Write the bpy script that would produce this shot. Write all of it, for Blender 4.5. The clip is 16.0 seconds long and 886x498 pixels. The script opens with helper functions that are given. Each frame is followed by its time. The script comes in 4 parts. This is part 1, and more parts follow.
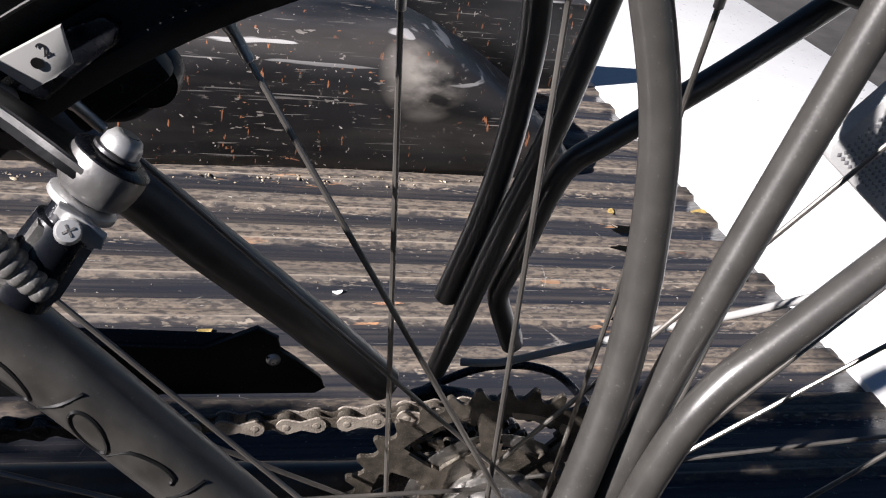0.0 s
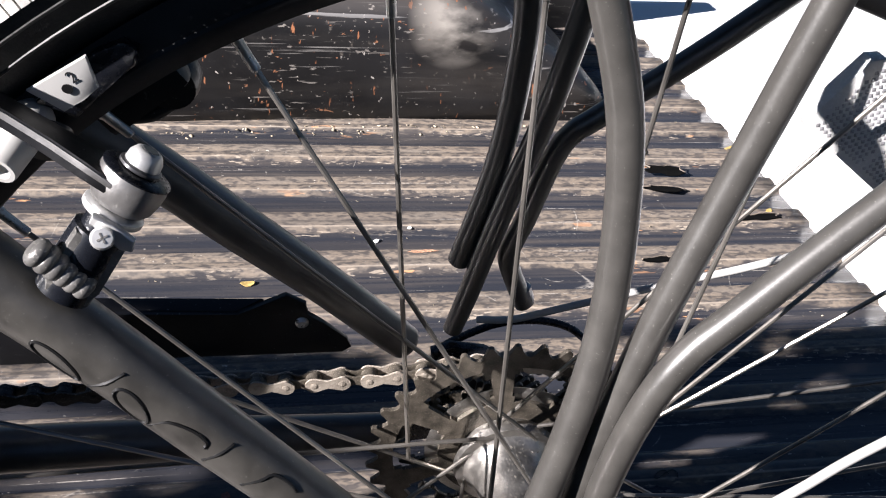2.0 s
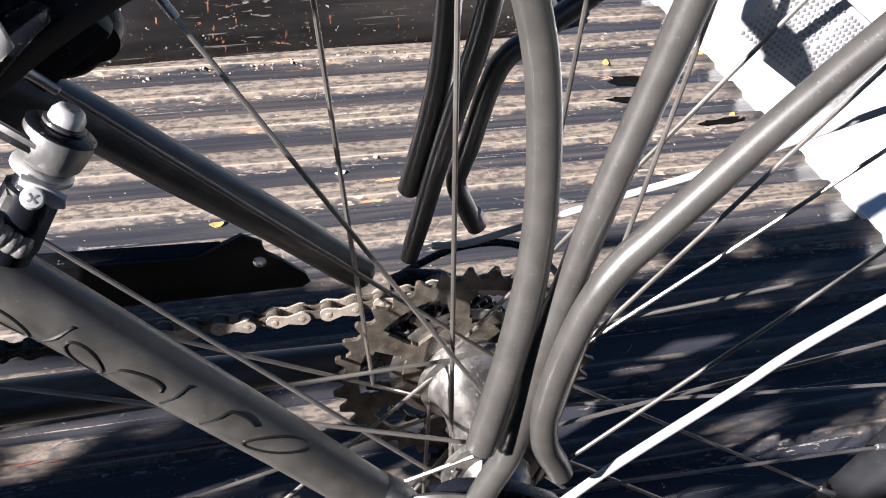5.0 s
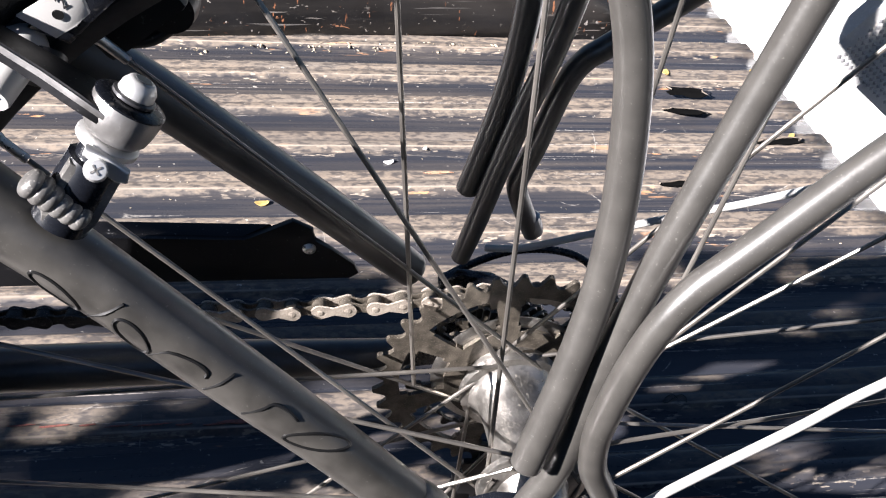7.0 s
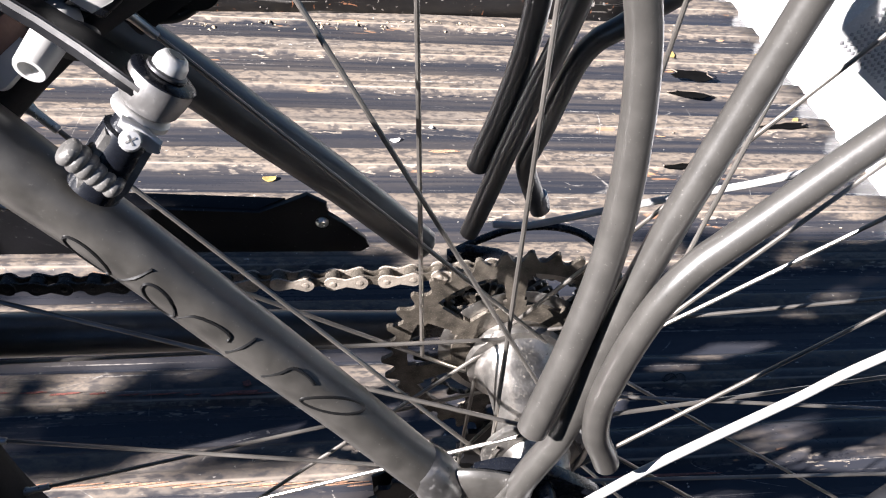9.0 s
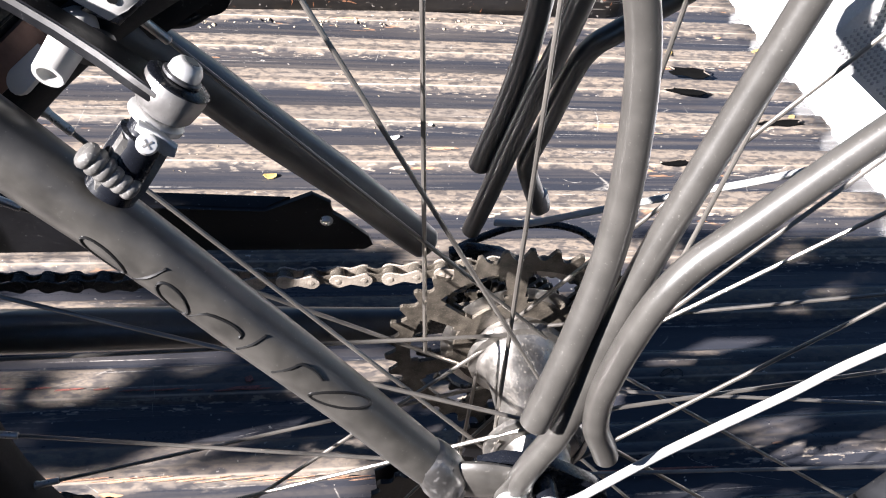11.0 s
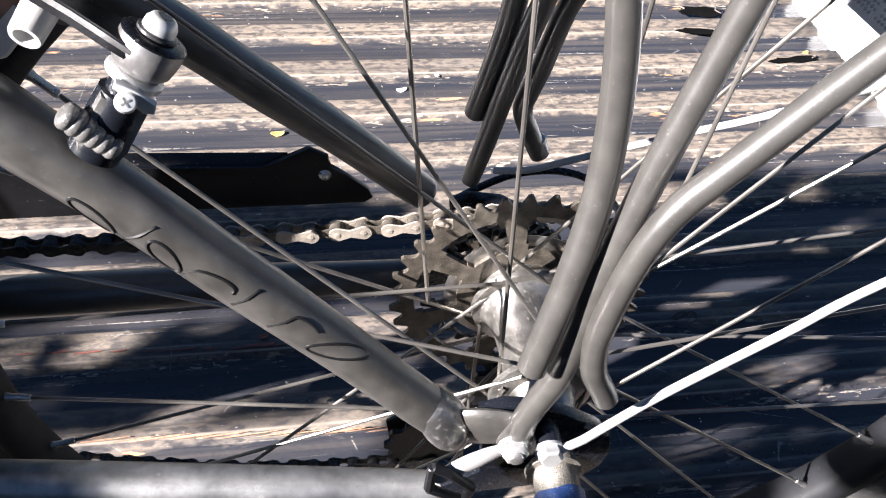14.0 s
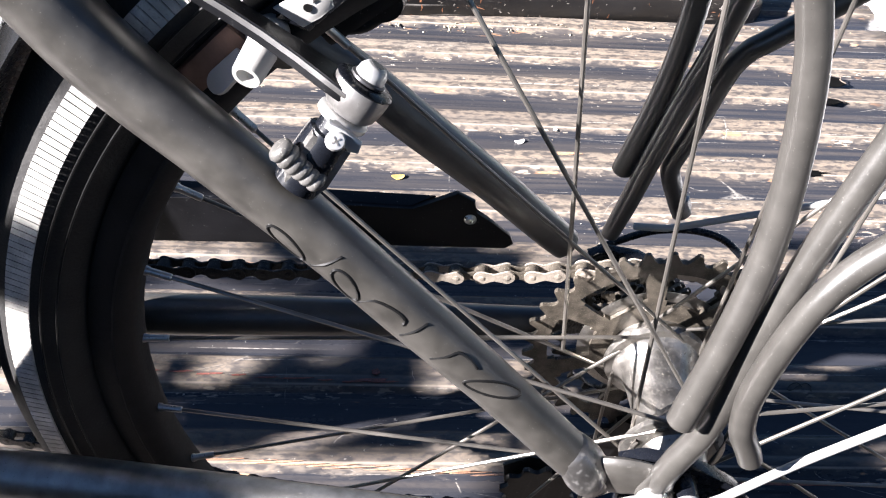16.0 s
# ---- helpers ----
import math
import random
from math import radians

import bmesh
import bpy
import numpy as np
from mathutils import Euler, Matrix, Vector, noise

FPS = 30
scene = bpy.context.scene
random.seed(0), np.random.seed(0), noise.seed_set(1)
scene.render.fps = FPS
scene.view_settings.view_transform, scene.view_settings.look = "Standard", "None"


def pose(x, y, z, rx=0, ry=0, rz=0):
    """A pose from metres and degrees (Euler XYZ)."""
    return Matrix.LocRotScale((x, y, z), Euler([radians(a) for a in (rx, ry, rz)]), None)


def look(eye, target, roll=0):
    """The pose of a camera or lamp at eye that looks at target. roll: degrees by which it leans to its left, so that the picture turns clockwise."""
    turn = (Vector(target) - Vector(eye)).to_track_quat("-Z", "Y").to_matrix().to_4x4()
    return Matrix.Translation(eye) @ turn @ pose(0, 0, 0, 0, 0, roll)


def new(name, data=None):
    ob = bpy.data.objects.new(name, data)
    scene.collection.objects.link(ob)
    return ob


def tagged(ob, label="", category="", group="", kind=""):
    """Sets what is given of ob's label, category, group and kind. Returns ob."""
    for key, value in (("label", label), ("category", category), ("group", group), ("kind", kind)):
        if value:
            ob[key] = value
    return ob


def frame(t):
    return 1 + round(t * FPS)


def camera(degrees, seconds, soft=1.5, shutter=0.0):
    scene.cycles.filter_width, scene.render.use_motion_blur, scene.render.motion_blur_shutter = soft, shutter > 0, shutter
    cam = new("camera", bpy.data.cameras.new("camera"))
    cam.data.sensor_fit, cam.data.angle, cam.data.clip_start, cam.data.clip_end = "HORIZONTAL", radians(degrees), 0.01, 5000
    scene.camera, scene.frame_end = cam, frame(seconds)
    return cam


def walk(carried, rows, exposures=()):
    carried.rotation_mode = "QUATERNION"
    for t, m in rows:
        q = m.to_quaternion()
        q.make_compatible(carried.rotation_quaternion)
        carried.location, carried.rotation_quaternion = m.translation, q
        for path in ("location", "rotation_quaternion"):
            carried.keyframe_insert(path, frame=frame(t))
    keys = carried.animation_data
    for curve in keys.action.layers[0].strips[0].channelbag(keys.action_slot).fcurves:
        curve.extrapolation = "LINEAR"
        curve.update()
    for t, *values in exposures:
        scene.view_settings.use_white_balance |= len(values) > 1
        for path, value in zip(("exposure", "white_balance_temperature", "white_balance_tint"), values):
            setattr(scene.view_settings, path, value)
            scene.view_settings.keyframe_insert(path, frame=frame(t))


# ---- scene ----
cam = camera(52.43, 16.0, soft=1.1)
PATH = [
    (0, (-0.1143, -0.2457, 0.6267), (-0.0096, 0.1694, 0.3685), 10.87),
    (0.5, (-0.1155, -0.2517, 0.6283), (-0.0162, 0.1646, 0.3698), 10.07),
    (1, (-0.1049, -0.2536, 0.6287), (-0.0101, 0.1594, 0.3634), 9.66),
    (1.5, (-0.0990, -0.2564, 0.6254), (0.0018, 0.1534, 0.3572), 9.43),
    (2, (-0.1051, -0.2616, 0.6554), (-0.0237, 0.1367, 0.3644), 7.73),
    (2.5, (-0.1131, -0.2740, 0.6552), (-0.0424, 0.1056, 0.3376), 7.20),
    (3, (-0.0953, -0.2656, 0.6605), (-0.0289, 0.0996, 0.3255), 3.42),
    (3.5, (-0.0911, -0.2671, 0.6615), (-0.0182, 0.0965, 0.3262), 2.53),
    (4, (-0.0908, -0.2717, 0.6679), (-0.0073, 0.0962, 0.3398), 2.72),
    (4.2, (-0.0908, -0.2716, 0.6678), (-0.0024, 0.0985, 0.3434), 3.13),
    (6.5, (-0.0973, -0.2568, 0.6517), (-0.0215, 0.1159, 0.3272), 8.07),
    (7, (-0.0991, -0.2557, 0.6574), (-0.0275, 0.1150, 0.3297), 8.18),
    (7.5, (-0.0997, -0.2581, 0.6567), (-0.0286, 0.1107, 0.3267), 8.34),
    (8, (-0.1009, -0.2642, 0.6608), (-0.0327, 0.1012, 0.3265), 8.27),
    (8.5, (-0.1048, -0.2648, 0.6633), (-0.0355, 0.1010, 0.3295), 8.77),
    (9, (-0.1049, -0.2660, 0.6633), (-0.0336, 0.0973, 0.3273), 9.20),
    (9.2, (-0.1042, -0.2661, 0.6697), (-0.0323, 0.0981, 0.3348), 9.12),
    (11.3, (-0.1096, -0.2742, 0.6698), (-0.0366, 0.0856, 0.3304), 9.42),
    (11.5, (-0.1099, -0.2760, 0.6674), (-0.0413, 0.0781, 0.3212), 9.17),
    (12, (-0.1064, -0.2749, 0.6708), (-0.0440, 0.0728, 0.3169), 8.42),
    (12.5, (-0.1052, -0.2736, 0.6737), (-0.0470, 0.0716, 0.3167), 7.24),
    (13, (-0.1041, -0.2743, 0.6741), (-0.0462, 0.0720, 0.3181), 6.54),
    (13.5, (-0.1006, -0.2741, 0.6687), (-0.0399, 0.0703, 0.3114), 6.70),
    (14, (-0.0986, -0.2726, 0.6690), (-0.0366, 0.0716, 0.3116), 6.43),
    (14.5, (-0.0979, -0.2729, 0.6728), (-0.0337, 0.0722, 0.3168), 6.57),
    (15, (-0.1047, -0.2765, 0.6753), (-0.0443, 0.0747, 0.3246), 6.46),
    (15.5, (-0.1179, -0.2843, 0.6764), (-0.0815, 0.0758, 0.3314), 5.17),
    (16, (-0.1275, -0.2835, 0.6760), (-0.1141, 0.0818, 0.3348), 4.93),
]
EXPOSURES = [(t, stops, 6250, 14) for t, stops in ((0.0, 1.22), (1.0, 1.38), (1.5, 1.42), (2.0, 1.84), (2.6, 2.32), (3.3, 2.38), (4.0, 2.14), (6.5, 2.27), (9.0, 2.42), (12.5, 2.67), (15.0, 2.62), (16.0, 2.75))]
walk(cam, [(t, look(eye, target, roll)) for t, eye, target, roll in PATH], EXPOSURES)

# ---- light ----
SUN_SLOPE = Vector((1.42, 0.60, -0.83))
SUN = SUN_SLOPE.normalized()
world = bpy.data.worlds.new("sky")
scene.world = world
world.use_nodes = True
wn = world.node_tree
sky = wn.nodes.new("ShaderNodeTexSky")
sky.sky_type = "NISHITA"
sky.sun_disc = False
sky.sun_elevation = math.asin(-SUN.z)
sky.sun_rotation = math.atan2(-SUN.x, -SUN.y)
sky.ozone_density, sky.dust_density = 5.0, 0.1
wn.links.new(sky.outputs[0], wn.nodes["Background"].inputs[0])
wn.nodes["Background"].inputs[1].default_value = 0.013
lamp = bpy.data.lights.new("sun", "SUN")
lamp.energy, lamp.angle, lamp.color = 5.0, radians(0.6), (1.0, 0.945, 0.90)
sun = new("sun", lamp)
sun.matrix_world = look((-3, -2, 4), Vector((-3, -2, 4)) + SUN)


# ---- materials ----
def material(name, base, rough, metal=0.0, dust=None, dust_amount=0.0, scale=60.0, bump=0.0, spec=0.5, vary=0.3):
    """Paint, plastic or metal with grain, a second darker tone in patches, and dust on what faces up."""
    m = bpy.data.materials.new(name)
    m.use_nodes = True
    nt = m.node_tree
    b = nt.nodes["Principled BSDF"]
    tex = nt.nodes.new("ShaderNodeTexCoord")
    n1 = nt.nodes.new("ShaderNodeTexNoise")
    n1.inputs["Scale"].default_value = scale
    n1.inputs["Detail"].default_value = 6
    nt.links.new(tex.outputs["Object"], n1.inputs["Vector"])
    n2 = nt.nodes.new("ShaderNodeTexNoise")
    n2.inputs["Scale"].default_value = scale * 9
    n2.inputs["Detail"].default_value = 3
    nt.links.new(tex.outputs["Object"], n2.inputs["Vector"])
    ramp = nt.nodes.new("ShaderNodeMapRange")
    ramp.inputs[1].default_value, ramp.inputs[2].default_value = 0.35, 0.7
    ramp.inputs[3].default_value, ramp.inputs[4].default_value = 1 - vary, 1 + vary
    nt.links.new(n1.outputs[0], ramp.inputs[0])
    mul = nt.nodes.new("ShaderNodeMix")
    mul.data_type, mul.blend_type = "RGBA", "MULTIPLY"
    mul.inputs["Factor"].default_value = 1
    mul.inputs["A"].default_value = (*base, 1)
    nt.links.new(ramp.outputs[0], mul.inputs["B"])
    colour = mul.outputs["Result"]
    roughness = nt.nodes.new("ShaderNodeMapRange")
    roughness.inputs[3].default_value, roughness.inputs[4].default_value = max(rough - 0.1, 0.02), min(rough + 0.12, 1)
    nt.links.new(n2.outputs[0], roughness.inputs[0])
    b.inputs["Metallic"].default_value = metal
    b.inputs["Specular IOR Level"].default_value = spec
    if dust:
        geo = nt.nodes.new("ShaderNodeNewGeometry")
        sep = nt.nodes.new("ShaderNodeSeparateXYZ")
        nt.links.new(geo.outputs["Normal"], sep.inputs[0])
        up = nt.nodes.new("ShaderNodeMapRange")
        up.inputs[1].default_value, up.inputs[2].default_value = -0.3, 0.9
        up.inputs[3].default_value, up.inputs[4].default_value = 0.25, 1.0
        nt.links.new(sep.outputs[2], up.inputs[0])
        spot = nt.nodes.new("ShaderNodeMapRange")
        spot.inputs[1].default_value, spot.inputs[2].default_value = 0.68 - 0.4 * dust_amount, 0.80 - 0.3 * dust_amount
        nt.links.new(n2.outputs[0], spot.inputs[0])
        k = nt.nodes.new("ShaderNodeMath")
        k.operation = "MULTIPLY"
        nt.links.new(up.outputs[0], k.inputs[0])
        nt.links.new(spot.outputs[0], k.inputs[1])
        mix = nt.nodes.new("ShaderNodeMix")
        mix.data_type = "RGBA"
        mix.inputs["B"].default_value = (*dust, 1)
        nt.links.new(k.outputs[0], mix.inputs["Factor"])
        nt.links.new(colour, mix.inputs["A"])
        colour = mix.outputs["Result"]
        inv = nt.nodes.new("ShaderNodeMath")
        inv.operation = "MULTIPLY_ADD"
        inv.inputs[1].default_value, inv.inputs[2].default_value = -metal, metal
        nt.links.new(k.outputs[0], inv.inputs[0])
        nt.links.new(inv.outputs[0], b.inputs["Metallic"])
    nt.links.new(colour, b.inputs["Base Color"])
    nt.links.new(roughness.outputs[0], b.inputs["Roughness"])
    if bump:
        bp = nt.nodes.new("ShaderNodeBump")
        bp.inputs["Strength"].default_value = bump
        bp.inputs["Distance"].default_value = 0.001
        nt.links.new(n2.outputs[0], bp.inputs["Height"])
        nt.links.new(bp.outputs[0], b.inputs["Normal"])
    return m


graphite = material("graphite_satin_paint", (0.060, 0.057, 0.052), 0.32, 0.22, (0.22, 0.21, 0.19), 0.035, 130, 0.03, vary=0.14)
frame_paint = material("frame_satin_paint", (0.052, 0.049, 0.044), 0.38, 0.10, (0.15, 0.145, 0.13), 0.03, 90, 0.04, vary=0.34)
for paint, weight, rough in ((graphite, 0.6, 0.30), (frame_paint, 1.0, 0.34)):
    shader = paint.node_tree.nodes["Principled BSDF"]
    shader.inputs["Coat Weight"].default_value = weight
    shader.inputs["Coat Roughness"].default_value = rough
stay_metal = material("bright_lacquered_stay", (0.30, 0.30, 0.295), 0.40, 0.85, (0.10, 0.095, 0.085), 0.06, 90, 0.04, vary=0.3)
black_plastic = material("black_plastic", (0.005, 0.005, 0.006), 0.40, 0, (0.2, 0.2, 0.2), 0.04, 50, 0.05, spec=0.35)
black_paint = material("black_gloss_paint", (0.006, 0.007, 0.010), 0.26, 0, (0.25, 0.23, 0.2), 0.05, 40, 0.02)
rubber = material("tyre_rubber", (0.016, 0.0155, 0.015), 0.72, 0, (0.07, 0.065, 0.06), 0.18, 70, 0.3)
lettering = material("lettering_black", (0.008, 0.008, 0.008), 0.35)
steel = material("bright_steel", (0.62, 0.60, 0.57), 0.30, 0.9, (0.30, 0.26, 0.21), 0.15, 80, 0.05)
spoke_steel = material("weathered_spoke_steel", (0.245, 0.228, 0.205), 0.34, 0.78, None, 0, 30, 0.02, vary=0.35)
hub_alloy = material("dirty_alloy", (0.42, 0.40, 0.37), 0.34, 0.95, (0.10, 0.09, 0.075), 0.22, 95, 0.05, vary=0.45)
cassette_steel = material("grimy_sprocket_steel", (0.080, 0.069, 0.055), 0.42, 0.35, (0.28, 0.245, 0.20), 0.26, 150, 0.25, vary=0.55)
chain_steel = material("dusty_chain_steel", (0.30, 0.26, 0.215), 0.55, 0.4, (0.42, 0.37, 0.31), 0.6, 150, 0.3)
chain_dark = material("dark_chain_steel", (0.03, 0.028, 0.026), 0.45, 0.5, (0.2, 0.18, 0.15), 0.25, 150, 0.2)
white_enamel = material("white_enamel", (0.38, 0.375, 0.36), 0.35, 0, (0.35, 0.32, 0.28), 0.04, 40, 0.02, vary=0.05)
grey_alloy = material("satin_alloy", (0.60, 0.60, 0.60), 0.33, 0.85, (0.3, 0.28, 0.25), 0.1, 60, 0.05)
body_white = material("white_truck_paint", (0.82, 0.82, 0.81), 0.30, 0, (0.45, 0.42, 0.38), 0.03, 6, 0.01, vary=0.04)
earth = material("ground_asphalt", (0.055, 0.052, 0.050), 0.9, 0, None, 0, 4, 0.4)
leaf_yellow = material("dry_leaf", (0.42, 0.30, 0.10), 0.6, 0, None, 0, 200, 0.2)
leaf_brown = material("brown_leaf", (0.16, 0.10, 0.05), 0.7, 0, None, 0, 200, 0.2)
bark = material("tree_bark", (0.10, 0.075, 0.055), 0.9, 0, None, 0, 14, 0.6)
foliage = material("green_foliage", (0.055, 0.10, 0.03), 0.5, 0, None, 0, 8, 0.1)
band_grey = material("reflective_band_grey", (0.50, 0.485, 0.455), 0.5, 0, (0.22, 0.20, 0.18), 0.30, 120, 0.1)
clear_white = material("clear_white_plastic", (0.56, 0.56, 0.55), 0.25, 0, None, 0, 80, 0.02, vary=0.05)
facet_grey = material("reflector_facet", (0.36, 0.36, 0.37), 0.25, 0.2, None, 0, 80)
blue_cap = material("blue_plastic", (0.015, 0.045, 0.15), 0.35, 0, (0.35, 0.32, 0.28), 0.20, 160, 0.1)
worn_tip = material("worn_bright_metal", (0.36, 0.35, 0.34), 0.32, 0.9, (0.06, 0.06, 0.06), 0.25, 45, 0.1, vary=0.6)
rim_black = material("anodised_rim", (0.010, 0.0105, 0.012), 0.58, 0.0, (0.06, 0.056, 0.05), 0.03, 60, 0.03, spec=0.2)
weld_grey = material("weld_grey", (0.15, 0.146, 0.138), 0.35, 0.4, (0.35, 0.33, 0.30), 0.25, 120, 0.1)
satin_black_metal = material("worn_black_anodised", (0.10, 0.10, 0.105), 0.30, 0.7, (0.3, 0.28, 0.25), 0.08, 70, 0.05, vary=0.4)
pad_brown = material("brown_rubber", (0.13, 0.075, 0.055), 0.7, 0, None, 0, 120, 0.1)
knurled = material("dusty_knurled_nut", (0.20, 0.185, 0.16), 0.5, 0.6, (0.30, 0.27, 0.22), 0.40, 160, 0.6)
pale_alloy = material("pale_satin_alloy", (0.55, 0.55, 0.54), 0.38, 0.6, (0.12, 0.11, 0.10), 0.10, 60, 0.06, vary=0.22)
cup_alloy = material("brushed_worn_cup", (0.30, 0.29, 0.28), 0.36, 0.75, (0.03, 0.03, 0.03), 0.14, 55, 0.08, vary=0.45)
# near-black for flat sheets that stand in for the dark inside openings
hole_black = material("opening_dark_sheet", (0.003, 0.003, 0.003), 0.9, spec=0.05)
red_paint = material("red_paint_rub", (0.24, 0.085, 0.065), 0.7, 0, (0.02, 0.02, 0.02), 0.35, 140, 0.2)
orange_paint = material("orange_scuff", (0.52, 0.29, 0.18), 0.7, 0, (0.03, 0.03, 0.03), 0.40, 140, 0.2)
crumb = material("pale_crumbs", (0.42, 0.35, 0.25), 0.8, 0, None, 0, 90, 0.3, vary=0.6)
paper_white = material("white_scrap", (0.8, 0.79, 0.75), 0.8, 0, None, 0, 200, 0.2)


def liner_material():
    """Black bed liner: dusty on the crests, bare in the grooves, long scuffs along the ribs, short pale scratches."""
    m = bpy.data.materials.new("scuffed_bed_liner")
    m.use_nodes = True
    nt = m.node_tree
    b = nt.nodes["Principled BSDF"]
    tex = nt.nodes.new("ShaderNodeTexCoord")

    def noise_of(scale, sx=1.0, sy=1.0, sz=1.0, detail=5.0, turn=0.0):
        mp = nt.nodes.new("ShaderNodeMapping")
        mp.inputs["Scale"].default_value = (sx, sy, sz)
        mp.inputs["Rotation"].default_value = (0, 0, turn)
        nt.links.new(tex.outputs["Object"], mp.inputs[0])
        n = nt.nodes.new("ShaderNodeTexNoise")
        n.inputs["Scale"].default_value = scale
        n.inputs["Detail"].default_value = detail
        nt.links.new(mp.outputs[0], n.inputs["Vector"])
        return n.outputs[0]

    def step(value, lo, hi, a=0.0, c=1.0):
        r = nt.nodes.new("ShaderNodeMapRange")
        for i, v in enumerate((lo, hi, a, c)):
            r.inputs[i + 1].default_value = v
        nt.links.new(value, r.inputs[0])
        return r.outputs[0]

    def calc(op, x, y):
        k = nt.nodes.new("ShaderNodeMath")
        k.operation = op
        k.use_clamp = True
        for i, v in enumerate((x, y)):
            if isinstance(v, float):
                k.inputs[i].default_value = v
            else:
                nt.links.new(v, k.inputs[i])
        return k.outputs[0]

    def mix(f, x, y):
        k = nt.nodes.new("ShaderNodeMix")
        k.data_type = "RGBA"
        nt.links.new(f, k.inputs["Factor"])
        for s, v in (("A", x), ("B", y)):
            if isinstance(v, tuple):
                k.inputs[s].default_value = (*v, 1)
            else:
                nt.links.new(v, k.inputs[s])
        return k.outputs["Result"]

    def band(value, lo, mid, hi, top):
        return calc("MULTIPLY", step(value, lo, mid), step(value, hi, top, 1.0, 0.0))

    def contour(n, width, level=0.5):
        """Thin wandering lines where a noise crosses a level."""
        k = nt.nodes.new("ShaderNodeMath")
        k.operation = "SUBTRACT"
        k.inputs[1].default_value = level
        nt.links.new(n, k.inputs[0])
        g = nt.nodes.new("ShaderNodeMath")
        g.operation = "ABSOLUTE"
        nt.links.new(k.outputs[0], g.inputs[0])
        return step(g.outputs[0], 0.0, width, 1.0, 0.0)

    sep = nt.nodes.new("ShaderNodeSeparateXYZ")
    nt.links.new(tex.outputs["Object"], sep.inputs[0])
    geo = nt.nodes.new("ShaderNodeNewGeometry")
    gs = nt.nodes.new("ShaderNodeSeparateXYZ")
    nt.links.new(geo.outputs["Normal"], gs.inputs[0])
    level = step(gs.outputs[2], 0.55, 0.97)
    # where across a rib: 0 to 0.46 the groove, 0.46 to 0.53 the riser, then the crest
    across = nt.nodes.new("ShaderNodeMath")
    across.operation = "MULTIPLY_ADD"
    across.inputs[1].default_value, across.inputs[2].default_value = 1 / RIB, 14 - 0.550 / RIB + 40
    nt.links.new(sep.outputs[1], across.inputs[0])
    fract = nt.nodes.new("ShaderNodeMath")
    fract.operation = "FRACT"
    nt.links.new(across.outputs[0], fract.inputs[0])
    ragged = noise_of(46, 0.45, 1.5, 1.0, 8)
    wob = nt.nodes.new("ShaderNodeMath")
    wob.operation = "MULTIPLY_ADD"
    wob.inputs[1].default_value = 0.34
    nt.links.new(ragged, wob.inputs[0])
    nt.links.new(fract.outputs[0], wob.inputs[2])
    patch = noise_of(5, 0.5, 1.6, 1.0, 4)
    fine = noise_of(340, 0.7, 1, 1, 3)
    grit = noise_of(150, 0.55, 1.3, 1.0, 5)
    streak = noise_of(26, 0.10, 4.0, 1.0, 5)
    hairline = noise_of(60, 0.035, 5.0, 1.0, 3)
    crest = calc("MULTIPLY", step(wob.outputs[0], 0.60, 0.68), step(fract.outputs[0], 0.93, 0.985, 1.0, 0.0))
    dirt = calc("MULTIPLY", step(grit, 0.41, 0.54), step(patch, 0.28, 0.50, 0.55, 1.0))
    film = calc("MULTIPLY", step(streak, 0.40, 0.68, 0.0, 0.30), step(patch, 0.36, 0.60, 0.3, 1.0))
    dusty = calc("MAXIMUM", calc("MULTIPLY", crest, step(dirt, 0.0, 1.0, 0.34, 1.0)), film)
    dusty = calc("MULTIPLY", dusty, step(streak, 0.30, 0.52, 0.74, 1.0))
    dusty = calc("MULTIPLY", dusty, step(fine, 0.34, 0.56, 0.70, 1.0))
    # shade put into the colour: less dust tone in two ragged floor areas
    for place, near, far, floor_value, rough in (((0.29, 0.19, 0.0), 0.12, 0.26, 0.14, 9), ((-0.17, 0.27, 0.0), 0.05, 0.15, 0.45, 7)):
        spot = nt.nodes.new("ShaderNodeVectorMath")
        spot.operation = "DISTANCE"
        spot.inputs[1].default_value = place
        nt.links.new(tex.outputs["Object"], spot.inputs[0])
        shade_areas = calc("ADD", step(spot.outputs["Value"], near, far), step(noise_of(rough, 0.5, 1.4, 1.0, 4), 0.54, 0.67))
        dusty = calc("MULTIPLY", dusty, step(shade_areas, 0.0, 1.0, floor_value, 1.0))
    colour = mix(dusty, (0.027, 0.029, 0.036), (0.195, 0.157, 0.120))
    # browner and greyer patches of dust
    colour = mix(calc("MULTIPLY", dusty, step(noise_of(18, 0.4, 2.0, 1.0, 5), 0.50, 0.66, 0.0, 0.55)), colour, (0.150, 0.135, 0.118))
    # pale line along the edge of the crest, and the fold in its middle
    lip = calc("MULTIPLY", band(fract.outputs[0], 0.515, 0.530, 0.540, 0.555), step(noise_of(20, 0.3, 1.0, 1.0, 4), 0.36, 0.56, 0.15, 0.75))
    colour = mix(lip, colour, (0.33, 0.28, 0.225))
    fold = calc("MULTIPLY", band(fract.outputs[0], 0.655, 0.672, 0.690, 0.705), step(noise_of(15, 0.3, 1.0, 1.0, 4), 0.34, 0.52, 0.2, 0.7))
    colour = mix(fold, colour, (0.075, 0.066, 0.058))
